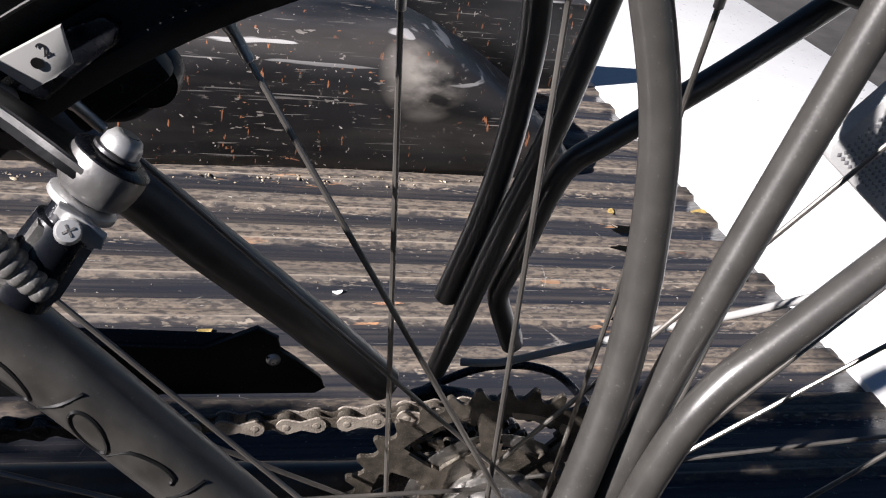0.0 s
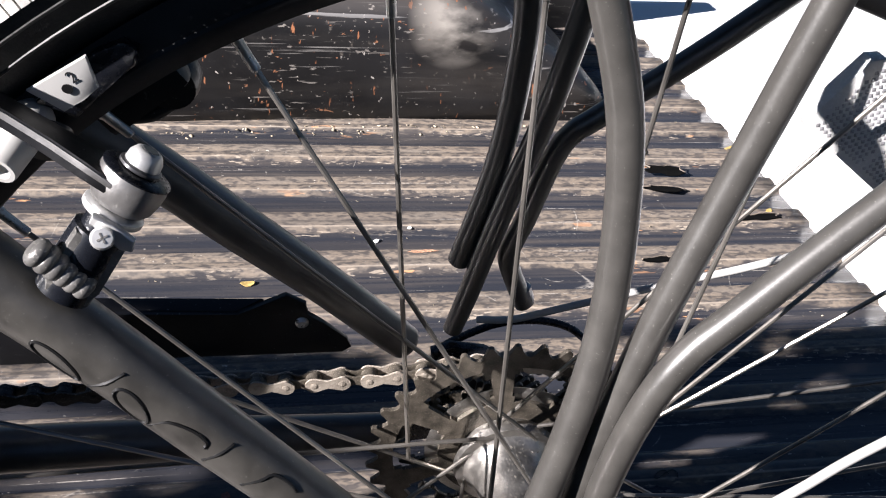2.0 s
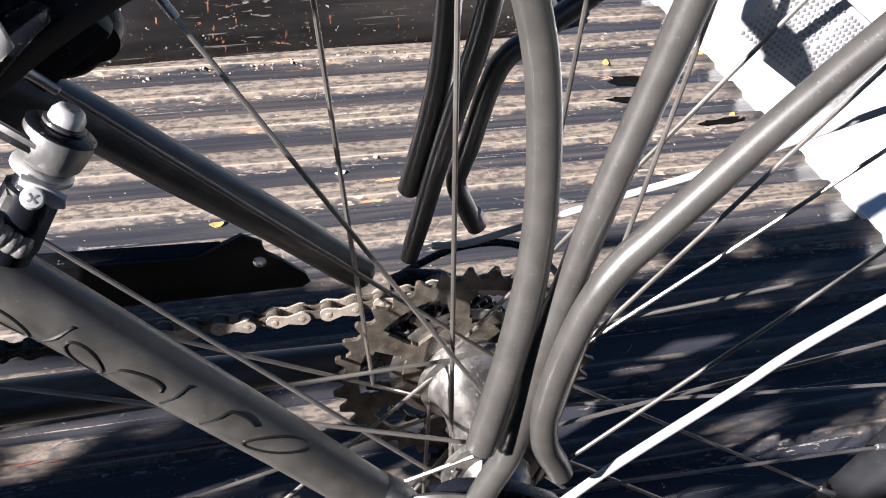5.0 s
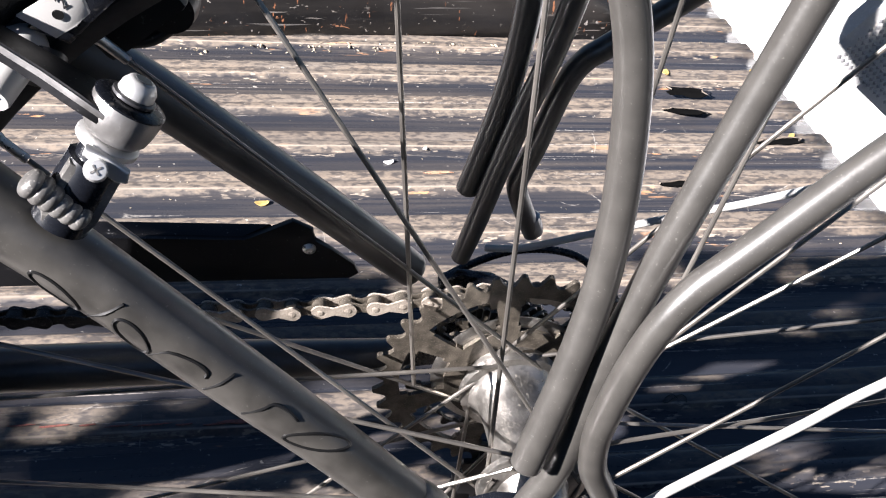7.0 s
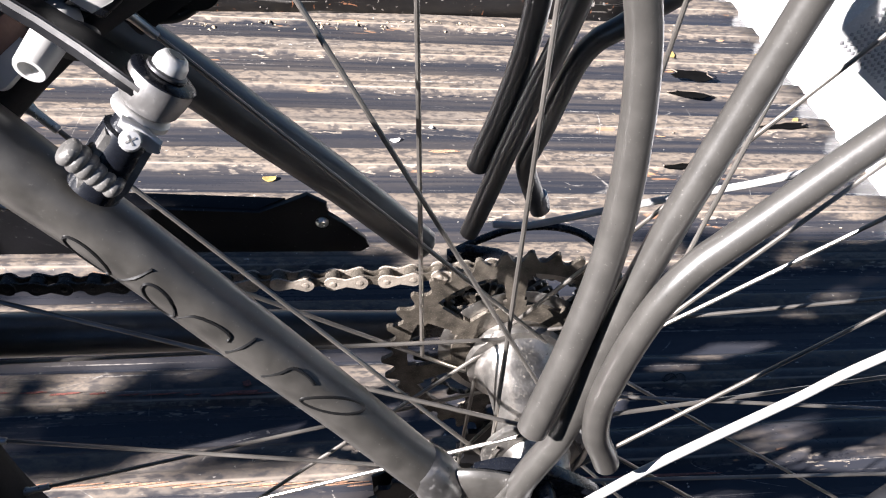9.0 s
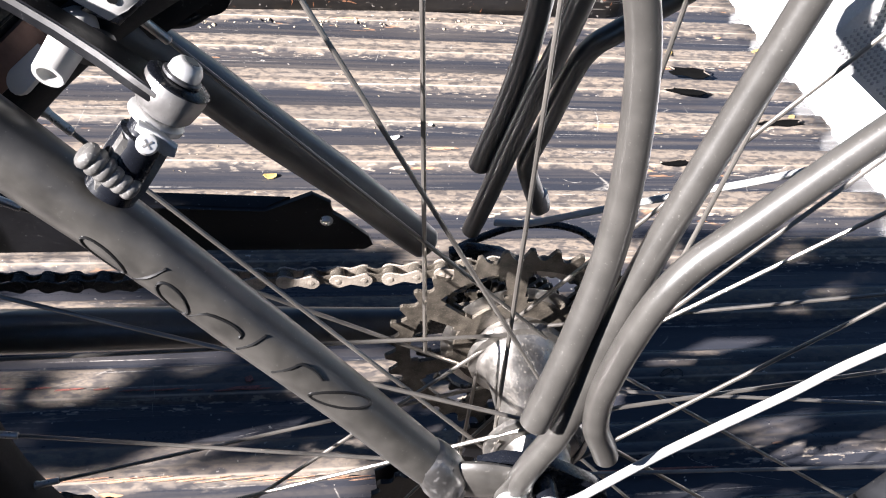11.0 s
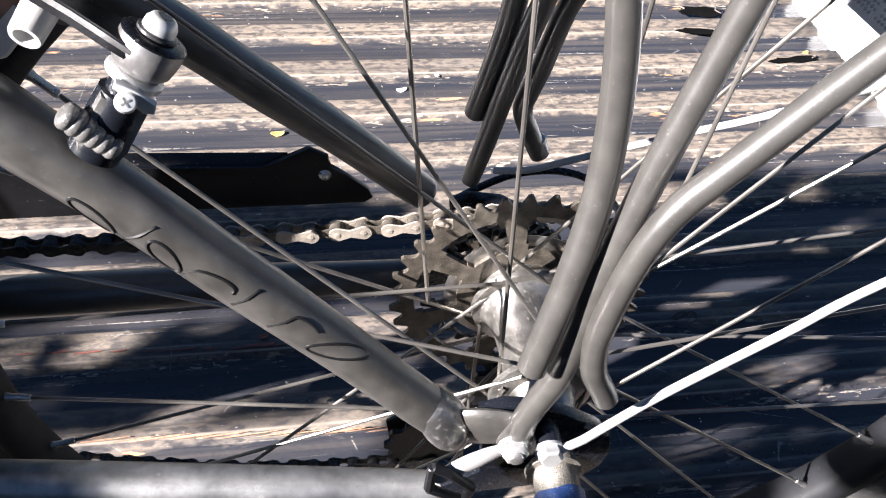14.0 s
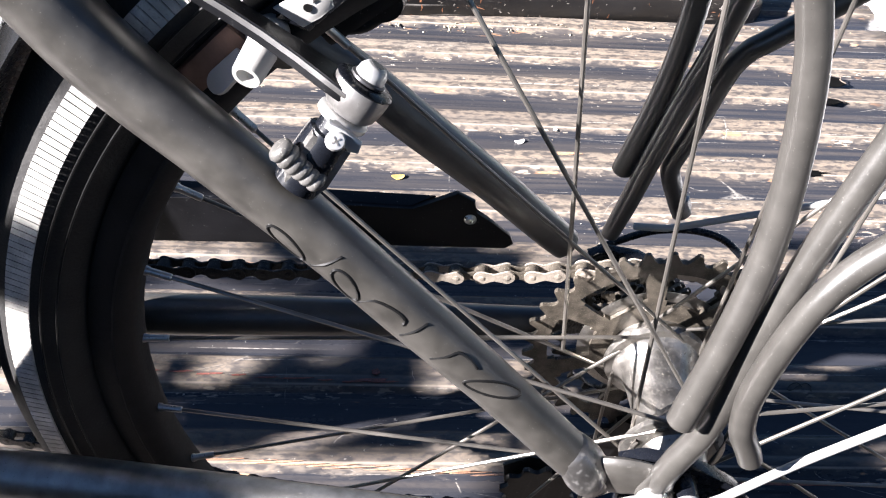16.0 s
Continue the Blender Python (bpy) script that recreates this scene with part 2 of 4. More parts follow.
    # torn pale fibres on the riser
    torn = calc("MULTIPLY", band(wob.outputs[0], 0.47, 0.53, 0.66, 0.74), calc("MULTIPLY", step(noise_of(170, 0.4, 1.5, 1.0, 4), 0.58, 0.63, 0.0, 0.8), step(noise_of(11, 0.5, 1.0, 1.0, 3), 0.44, 0.58)))
    colour = mix(torn, colour, (0.37, 0.315, 0.25))
    # long and short scratches
    scr = calc("MULTIPLY", contour(noise_of(5, 0.35, 1.8, 1.0, 0), 0.0016), step(noise_of(30, 0.4, 1.0, 1.0, 2), 0.50, 0.56))
    scr = calc("MAXIMUM", scr, calc("MULTIPLY", contour(noise_of(6, 1.3, 0.5, 1.0, 0, 0.7), 0.0020), step(noise_of(24, 1.0, 1.0, 1.0, 2), 0.58, 0.63)))
    scr = calc("MAXIMUM", scr, calc("MULTIPLY", contour(noise_of(8, 0.4, 1.4, 1.0, 0, -0.5), 0.0022, 0.55), step(noise_of(33, 1.0, 1.0, 1.0, 2), 0.60, 0.64)))
    scr = calc("MAXIMUM", scr, calc("MULTIPLY", step(hairline, 0.655, 0.67), step(noise_of(8, 0.5, 1.0, 1.0, 3), 0.45, 0.56)))
    colour = mix(calc("MULTIPLY", scr, step(fine, 0.38, 0.54, 0.1, 0.75)), colour, (0.36, 0.335, 0.30))
    specks = calc("MULTIPLY", step(noise_of(190, 1.0, 1.0, 1.0, 2), 0.72, 0.745), step(patch, 0.38, 0.58))
    colour = mix(specks, colour, (0.46, 0.43, 0.38))
    orange = calc("MULTIPLY", calc("MULTIPLY", step(noise_of(60, 0.35, 1.6, 1.0, 4), 0.63, 0.66), step(noise_of(5, 0.7, 1.0, 1.0, 2), 0.52, 0.60)), band(wob.outputs[0], 0.45, 0.50, 0.70, 0.78))
    colour = mix(orange, colour, (0.50, 0.27, 0.14))
    nt.links.new(colour, b.inputs["Base Color"])
    nt.links.new(step(dusty, 0.0, 0.6, 0.24, 0.8), b.inputs["Roughness"])
    bp = nt.nodes.new("ShaderNodeBump")
    bp.inputs["Strength"].default_value, bp.inputs["Distance"].default_value = 0.45, 0.0012
    nt.links.new(calc("ADD", calc("MULTIPLY", grit, 0.6), calc("MULTIPLY", ragged, 0.5)), bp.inputs["Height"])
    nt.links.new(bp.outputs[0], b.inputs["Normal"])
    return m


RIB = 0.0855  # from rib to rib of the bed floor
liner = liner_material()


# ---- building helpers ----
def smooth(bm, angle=40):
    for f in bm.faces:
        f.smooth = True
    lim = radians(angle)
    for e in bm.edges:
        if len(e.link_faces) == 2 and e.calc_face_angle(0) > lim:
            e.smooth = False


def part(name, bm, mat, parent=None, label="", angle=40):
    me = bpy.data.meshes.new(name)
    smooth(bm, angle)
    bm.to_mesh(me)
    bm.free()
    me.materials.append(mat)
    ob = new(name, me)
    if parent:
        ob.parent = parent
    if label:
        ob["label"] = label
    return ob


def thing(name, label, category, group="", kind="", at=(0, 0, 0)):
    ob = new(name)
    ob.location = at
    ob.empty_display_size = 0.05
    return tagged(ob, label, category, group, kind)


def spline(points, steps=8):
    """Catmull-Rom through (x, y, z, radius) rows."""
    p = [Vector(a) for a in points]
    p = [p[0] * 2 - p[1]] + p + [p[-1] * 2 - p[-2]]
    out = []
    for i in range(1, len(p) - 2):
        for s in range(steps):
            t = s / steps
            a, b, c, d = p[i - 1 : i + 3]
            out.append(0.5 * ((2 * b) + (c - a) * t + (2 * a - 5 * b + 4 * c - d) * t * t + (3 * b - a - 3 * c + d) * t**3))
    out.append(p[-2].copy())
    return out


def tube(points, sides=16, steps=8, flat=1.0, up=(0, 0, 1), bm=None, cap=True, squash=None):
    """A tube along rows of x, y, z, radius with rounded ends; flat squashes it across up."""
    bm = bm or bmesh.new()
    row = spline([Vector((*a[:3], a[3])) for a in points], steps) if steps > 1 else [Vector(a) for a in points]
    centre = [Vector(a[:3]) for a in row]
    rings, side = [], None
    for i, c in enumerate(centre):
        d = (centre[min(i + 1, len(centre) - 1)] - centre[max(i - 1, 0)]).normalized()
        if side is None:
            side = d.cross(Vector(up))
            if side.length < 1e-3:
                side = d.cross(Vector((1, 0, 0)))
        side = (side - side.dot(d) * d).normalized()
        nor = d.cross(side)
        r = row[i][3]
        rings.append([bm.verts.new(c + r * (math.cos(2 * math.pi * k / sides) * side + flat * math.sin(2 * math.pi * k / sides) * nor)) for k in range(sides)])
    for a, b in zip(rings, rings[1:]):
        for k in range(sides):
            bm.faces.new((a[k], a[(k + 1) % sides], b[(k + 1) % sides], b[k]))
    if cap:
        for ring, c, o, r in ((rings[0], centre[0], centre[1], row[0][3]), (rings[-1], centre[-1], centre[-2], row[-1][3])):
            out = (c - o).normalized() * r * 0.22
            inner = [bm.verts.new(c + (v.co - c) * 0.8 + out) for v in ring]
            for k in range(sides):
                bm.faces.new((ring[k], ring[(k + 1) % sides], inner[(k + 1) % sides], inner[k]))
            bm.faces.new(inner)
    bmesh.ops.recalc_face_normals(bm, faces=bm.faces[:])
    return bm


def lathe(profile, axis_from, axis_to, sides=32, bm=None, closed=False):
    """Rows of (along 0..1 in metres, radius) turned round the axis."""
    bm = bm or bmesh.new()
    a, b = Vector(axis_from), Vector(axis_to)
    d = (b - a).normalized()
    u = d.cross(Vector((0, 0, 1)))
    u = (u if u.length > 1e-3 else d.cross(Vector((1, 0, 0)))).normalized()
    v = d.cross(u)
    rings = []
    for s, r in profile:
        rings.append([bm.verts.new(a + d * s + r * (math.cos(2 * math.pi * k / sides) * u + math.sin(2 * math.pi * k / sides) * v)) for k in range(sides)])
    pairs = list(zip(rings, rings[1:])) + ([(rings[-1], rings[0])] if closed else [])
    for p, q in pairs:
        for k in range(sides):
            bm.faces.new((p[k], p[(k + 1) % sides], q[(k + 1) % sides], q[k]))
    if not closed:
        bm.faces.new(rings[0])
        bm.faces.new(rings[-1])
    bmesh.ops.recalc_face_normals(bm, faces=bm.faces[:])
    return bm


def slab(outline, thick, origin, u, v, bevel=0.0, bm=None):
    """A plate: an outline in the plane of u and v, with thickness along u x v, centred."""
    bm = bm or bmesh.new()
    o, u, v = Vector(origin), Vector(u).normalized(), Vector(v).normalized()
    w = u.cross(v)
    top = [bm.verts.new(o + u * p[0] + v * p[1] + w * thick / 2) for p in outline]
    low = [bm.verts.new(o + u * p[0] + v * p[1] - w * thick / 2) for p in outline]
    n = len(outline)
    for i in range(n):
        bm.faces.new((top[i], top[(i + 1) % n], low[(i + 1) % n], low[i]))
    ft, fb = bm.faces.new(top), bm.faces.new(low)
    if bevel:
        ed = [e for f in (ft, fb) for e in f.edges]
        bmesh.ops.bevel(bm, geom=ed, offset=bevel, segments=2, affect="EDGES", profile=0.6)
    bmesh.ops.recalc_face_normals(bm, faces=bm.faces[:])
    return bm


def box(size, m, bevel=0.0, bm=None, segments=2):
    bm = bm or bmesh.new()
    made = bmesh.ops.create_cube(bm, size=1)["verts"]
    bmesh.ops.transform(bm, matrix=m @ Matrix.Diagonal((*size, 1)), verts=made)
    if bevel:
        ed = list({e for v in made for e in v.link_edges})
        bmesh.ops.bevel(bm, geom=ed, offset=bevel, segments=segments, affect="EDGES", profile=0.6)
    return bm


AXLE = Vector((0, 0, 0.3032))  # in the bicycle's own frame
LIFT = 0.0132
YAW = radians(3.0)

# ---- truck bed ----
def ribbed_floor():
    bm = bmesh.new()
    per = RIB
    prof = ((0.0, 0.0), (0.020, 0.0003), (0.039, 0.0), (0.0415, 0.0016), (0.0440, 0.0050), (0.0455, 0.0060), (0.0560, 0.0063), (0.0575, 0.0054), (0.0595, 0.0054),
            (0.0610, 0.0063), (0.0740, 0.0064), (0.0765, 0.0060), (0.0790, 0.0050), (0.0820, 0.0016), (0.0840, 0.0002))
    ys = []
    y = 0.550 - 14 * per
    while y < 1.4:
        ys += [(y + a, z - 0.004) for a, z in prof]
        y += per
    xs = [-1.3 + 0.05 * i for i in range(40)]
    xs[-1] = 0.668
    grid = []
    for x in xs:
        grid.append([bm.verts.new((x, yy, zz + 0.0012 * noise.noise((x * 4, yy * 9, 0)))) for yy, zz in ys])
    for a, b in zip(grid, grid[1:]):
        for k in range(len(ys) - 1):
            bm.faces.new((a[k], b[k], b[k + 1], a[k + 1]))
    # underside, so that the liner has thickness
    base = [bm.verts.new((x, yy, -0.03)) for x in (xs[0], xs[-1]) for yy in (ys[0][0], ys[-1][0])]
    bm.faces.new((base[0], base[1], base[3], base[2]))
    bm.faces.new([base[2], base[3]] + list(reversed(grid[-1])))
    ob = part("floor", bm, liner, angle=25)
    ob.rotation_euler = (0, 0, YAW)
    return tagged(ob, "scuffed black ribbed plastic truck bed floor with dust", "truck bed", kind="structure")


ribbed_floor()


def bed_walls():
    # wheel arch: rounded black box standing on the floor
    bm = box((1.33, 0.30, 0.23), Matrix.Translation((-0.160, 1.105, 0.085)), 0.075, segments=6)
    # the arch slopes down to the floor in a rounded end
    for k in range(14):
        bmesh.ops.bisect_plane(bm, geom=bm.verts[:] + bm.edges[:] + bm.faces[:], plane_co=(0.16 + 0.024 * k, 0, 0), plane_no=(1, 0, 0))
    for v in bm.verts:
        f = max(0.0, v.co.x - 0.20) / 0.305
        v.co.z = -0.030 + (v.co.z + 0.030) * (1 - 0.74 * f ** 1.35)
        v.co += Vector((0, 1, 0.4)) * 0.007 * noise.noise(v.co * 6)
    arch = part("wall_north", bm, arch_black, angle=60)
    arch.rotation_euler = (0, 0, radians(6.0))
    tagged(arch, "scratched black wheel arch along the truck bed", "wheel arch", kind="structure")
    for name, size, at, turn, label in (
        ("wall_far_side", (1.90, 0.05, 0.20), (-0.305, 1.36, 0.075), 6.0, "black side wall of the truck bed"),
        ("wall_near_side", (2.0, 0.05, 0.62), (-0.35, -0.56, 0.275), 3.0, "black side wall of the truck bed"),
        ("wall_front", (0.05, 2.0, 0.25), (-1.33, 0.38, 0.095), 3.0, "black front wall of the truck bed"),
    ):
        ob = part(name, box(size, Matrix.Translation(at), 0.008), arch_black)
        ob.rotation_euler = (0, 0, radians(turn))
        tagged(ob, label, "truck bed wall", kind="structure")
    bm = bmesh.new()
    bmesh.ops.create_grid(bm, x_segments=8, y_segments=8, size=60)
    ob = part("ground", bm, earth)
    ob.location = (0, 0, -0.78)
    tagged(ob, "grey asphalt ground under the truck", "ground", kind="structure")
    # lowered tailgate: its edge runs across the ribs
    gate = part("tailgate", box((0.80, 3.2, 0.05), Matrix.Translation((0.402, 0.42, -0.024)), 0.004), body_white)
    gate.location, gate.rotation_euler = (0.612, 0.70, 0.0036), (0, 0, radians(4.5))
    tagged(gate, "white painted tailgate lying open", "tailgate", kind="structure")




def arch_material():
    """Glossy black plastic with long pale rubs, a painted highlight, short orange scratches and dust on the rounded
    top.
    """
    m = material("scratched_black_plastic", (0.011, 0.011, 0.012), 0.36, 0, (0.30, 0.26, 0.22), 0.0, 9, 0.15, vary=0.6)
    nt = m.node_tree
    b = nt.nodes["Principled BSDF"]
    tex = nt.nodes.new("ShaderNodeTexCoord")
    colour = b.inputs["Base Color"].links[0].from_socket

    def layer(colour, scale, stretch, turn, lo, hi, tint, mask=None, detail=2.0):
        mp = nt.nodes.new("ShaderNodeMapping")
        mp.inputs["Scale"].default_value = stretch
        mp.inputs["Rotation"].default_value = (0, turn, 0)
        nt.links.new(tex.outputs["Object"], mp.inputs[0])
        n = nt.nodes.new("ShaderNodeTexNoise")
        n.inputs["Scale"].default_value, n.inputs["Detail"].default_value = scale, detail
        nt.links.new(mp.outputs[0], n.inputs["Vector"])
        r = nt.nodes.new("ShaderNodeMapRange")
        r.inputs[1].default_value, r.inputs[2].default_value = lo, hi
        nt.links.new(n.outputs[0], r.inputs[0])
        f = r.outputs[0]
        if mask:
            k = nt.nodes.new("ShaderNodeMath")
            k.operation = "MULTIPLY"
            nt.links.new(f, k.inputs[0])
            nt.links.new(mask, k.inputs[1])
            f = k.outputs[0]
        mix = nt.nodes.new("ShaderNodeMix")
        mix.data_type = "RGBA"
        mix.inputs["B"].default_value = (*tint, 1)
        nt.links.new(f, mix.inputs["Factor"])
        nt.links.new(colour, mix.inputs["A"])
        return mix.outputs["Result"]

    geo = nt.nodes.new("ShaderNodeNewGeometry")
    sep = nt.nodes.new("ShaderNodeSeparateXYZ")
    nt.links.new(geo.outputs["Normal"], sep.inputs[0])
    up = nt.nodes.new("ShaderNodeMapRange")
    up.inputs[1].default_value, up.inputs[2].default_value = 0.15, 0.85
    nt.links.new(sep.outputs[2], up.inputs[0])
    def patches(scale, lo, hi, stretch=(1, 1, 1)):
        mp = nt.nodes.new("ShaderNodeMapping")
        mp.inputs["Scale"].default_value = stretch
        nt.links.new(tex.outputs["Object"], mp.inputs[0])
        n = nt.nodes.new("ShaderNodeTexNoise")
        n.inputs["Scale"].default_value, n.inputs["Detail"].default_value = scale, 4
        nt.links.new(mp.outputs[0], n.inputs["Vector"])
        r = nt.nodes.new("ShaderNodeMapRange")
        r.inputs[1].default_value, r.inputs[2].default_value = lo, hi
        nt.links.new(n.outputs[0], r.inputs[0])
        return r.outputs[0]

    some, few = patches(7, 0.40, 0.54, (0.6, 1, 1.2)), patches(5, 0.47, 0.58)
    # thin film of dust on top, clouds of haze on the side
    colour = layer(colour, 6.0, (0.5, 1, 2.0), 0, 0.36, 0.66, (0.085, 0.078, 0.074), up.outputs[0], 7)
    colour = layer(colour, 9, (0.35, 1, 2.4), 0, 0.50, 0.80, (0.042, 0.038, 0.035), None, 8)
    # long pale rubs, broken up
    colour = layer(colour, 16, (0.16, 1, 6.0), 0.05, 0.65, 0.685, (0.32, 0.305, 0.29), some, 6)
    colour = layer(colour, 40, (0.12, 1, 4.5), -0.03, 0.65, 0.69, (0.22, 0.21, 0.20), some, 5)
    colour = layer(colour, 75, (0.25, 1, 3.0), 0.20, 0.655, 0.69, (0.19, 0.175, 0.16), few, 4)
    colour = layer(colour, 80, (0.6, 1, 1.6), -0.7, 0.67, 0.70, (0.24, 0.22, 0.20), few, 4)
    # a few broad white scrapes along the shoulder
    colour = layer(colour, 7, (0.55, 1, 9.0), 0.04, 0.635, 0.655, (0.48, 0.47, 0.46), up.outputs[0], 3)
    # highlight on the dusty rounded shoulder near the arch's end, painted as a pale patch
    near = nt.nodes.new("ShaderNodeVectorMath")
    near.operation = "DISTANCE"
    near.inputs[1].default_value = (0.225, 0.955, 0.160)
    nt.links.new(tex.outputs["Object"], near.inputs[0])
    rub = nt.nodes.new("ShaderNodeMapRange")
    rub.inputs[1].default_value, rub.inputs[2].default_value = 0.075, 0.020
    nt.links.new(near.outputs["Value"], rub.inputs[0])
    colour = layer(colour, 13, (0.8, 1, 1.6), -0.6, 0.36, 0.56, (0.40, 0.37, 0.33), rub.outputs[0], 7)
    # thin orange nicks and specks
    colour = layer(colour, 52, (2.4, 1, 0.55), 0.35, 0.675, 0.70, (0.38, 0.16, 0.08), some, 3)
    colour = layer(colour, 60, (0.9, 1, 2.2), 0.1, 0.70, 0.725, (0.34, 0.16, 0.09), few, 3)
    colour = layer(colour, 130, (1, 1, 1), 0, 0.70, 0.72, (0.42, 0.39, 0.36), some)
    nt.links.new(colour, b.inputs["Base Color"])
    return m


arch_black = arch_material()
bed_walls()

# ---- bicycle ----
bike = thing("bicycle", "dark graphite city bicycle with rear rack standing in a truck bed", "bicycle", at=(0, 0, LIFT))
Y = Vector((0, 1, 0))
STAY = [(-0.262, -0.034, 0.550, 0.0140), (-0.2310, -0.0400, 0.5100, 0.0128), (-0.1965, -0.0460, 0.4795, 0.0118), (-0.1590, -0.0530, 0.4475, 0.0108),
        (-0.1285, -0.0580, 0.4185, 0.0105), (-0.0930, -0.0640, 0.3850, 0.0098), (-0.0605, -0.0690, 0.3520, 0.0094), (-0.0500, -0.0700, 0.3420, 0.0088)]


def mirrored(rows):
    return [(x, -y, z, r) for x, y, z, r in rows]


seat_stay = part("seat_stay", tube(STAY, 32, 10), frame_paint, bike, "satin graphite tube with thin dark flourishes")
part("seat_stay", tube(mirrored(STAY), 28), frame_paint, bike)
CHAINSTAY = [(-0.46, -0.045, 0.285, 0.012), (-0.31, -0.052, 0.285, 0.012), (-0.18, -0.060, 0.284, 0.0115), (-0.07, -0.066, 0.282, 0.010), (-0.045, -0.068, 0.286, 0.007)]
part("chain_stay", tube(CHAINSTAY, 24), stay_metal, bike, "bright lacquered chain stay")
part("chain_stay", tube(mirrored(CHAINSTAY), 24), frame_paint, bike)
part("seat_tube", tube([(-0.455, 0, 0.27, 0.017), (-0.47, 0, 0.34, 0.017), (-0.56, 0, 0.72, 0.016)], 24), frame_paint, bike)


def flourishes():
    """Thin dark strokes that lie on the near seat stay: arcs, loops and bars in a row."""
    row = spline([Vector(a) for a in STAY], 10)
    centre = [Vector(a[:3]) for a in row]
    length = [0.0]
    for a, b in zip(centre, centre[1:]):
        length.append(length[-1] + (b - a).length)

    def on(s, phi):
        k = max(j for j in range(len(length) - 1) if length[j] <= s)
        f = (s - length[k]) / (length[k + 1] - length[k])
        c = centre[k].lerp(centre[k + 1], f)
        r = row[k][3] * (1 - f) + row[k + 1][3] * f
        d = (centre[k + 1] - centre[k]).normalized()
        side = d.cross(Vector((0.1, -0.69, 0.71))).normalized()
        out = side.cross(d).normalized()
        out = out if out.y < 0 else -out
        return c + (r - 0.00015) * (math.cos(phi) * out + math.sin(phi) * side)

    strokes = [
        [(0.1345 + 0.0088 * math.cos(a), 1.08 + 0.33 * math.sin(a + 0.5)) for a in (0.45 * k for k in range(15))],
        [(0.1465, 1.25), (0.149, 0.7), (0.151, 0.15)],
        [(0.1598 + 0.0073 * math.cos(a), 0.88 + 0.38 * math.sin(a + 0.5)) for a in (0.45 * k for k in range(15))],
        [(0.1680, 1.15), (0.1710, 0.55), (0.1790, 0.33), (0.1845, 0.37), (0.1855, 0.56)],
        [(0.1886, 1.0), (0.1905, 0.45), (0.1920, -0.05)],
        [(0.2040, 0.95), (0.2070, 0.4), (0.2094, 0.0), (0.2150, -0.08), (0.2198, 0.0)],
        [(0.2312 + 0.0108 * math.cos(a), 0.18 - 0.66 * math.cos(a - 0.55)) for a in (0.45 * k for k in range(15))],
    ]
    for pts in strokes:
        rows = [(*on(s, p), 0.00066) for s, p in pts]
        part("flourish", tube(rows, 6, 3), lettering, seat_stay)


flourishes()

# luggage rack legs: three tubes a side
rack = part("luggage_rack", tube([(-0.105, -0.048, 0.646, 0.0053), (0.22, -0.050, 0.646, 0.0053), (0.235, 0, 0.646, 0.0053), (0.22, 0.050, 0.646, 0.0053), (-0.060, 0.058, 0.646, 0.0053)], 14, 6), graphite, bike, "graphite tube luggage rack with scratched legs")
LEGS = (
    [(-0.0262, -0.0800, 0.3440, 0.0042), (-0.0242, -0.0795, 0.3545, 0.0052), (-0.0205, -0.0787, 0.3665, 0.0053), (-0.0141, -0.0770, 0.3825, 0.0053), (-0.0098, -0.0742, 0.4033, 0.0053), (-0.0068, -0.0711, 0.4242, 0.0053), (-0.0014, -0.0671, 0.4470, 0.0052), (0.0085, -0.0610, 0.4850, 0.0052), (0.0220, -0.0550, 0.5350, 0.0052), (0.0450, -0.0500, 0.6420, 0.0052)],
    [(-0.0264, -0.0807, 0.3925, 0.0055), (-0.0248, -0.0792, 0.3997, 0.0056), (-0.0173, -0.0719, 0.4318, 0.0055), (-0.0116, -0.0632, 0.4640, 0.0055), (-0.0116, -0.0559, 0.4994, 0.0054), (-0.0169, -0.0499, 0.5354, 0.0053), (-0.0303, -0.0455, 0.5719, 0.0052), (-0.0340, -0.0400, 0.5800, 0.0050), (-0.0365, -0.0375, 0.5910, 0.0050), (-0.0400, -0.0380, 0.6120, 0.0050), (-0.0450, -0.0450, 0.6420, 0.0052)],
    [(0.0066, -0.0800, 0.3705, 0.0049), (0.0040, -0.0802, 0.3765, 0.0050), (-0.0020, -0.0804, 0.3890, 0.0050), (-0.0044, -0.0801, 0.4030, 0.0050), (-0.0042, -0.0800, 0.4161, 0.0050), (-0.0012, -0.0790, 0.4370, 0.0050), (0.0042, -0.0774, 0.4561, 0.0050), (0.0120, -0.0758, 0.4705, 0.0050), (0.0238, -0.0743, 0.4839, 0.0050), (0.0769, -0.0660, 0.5392, 0.0050), (0.1800, -0.0560, 0.6420, 0.0050)],
)
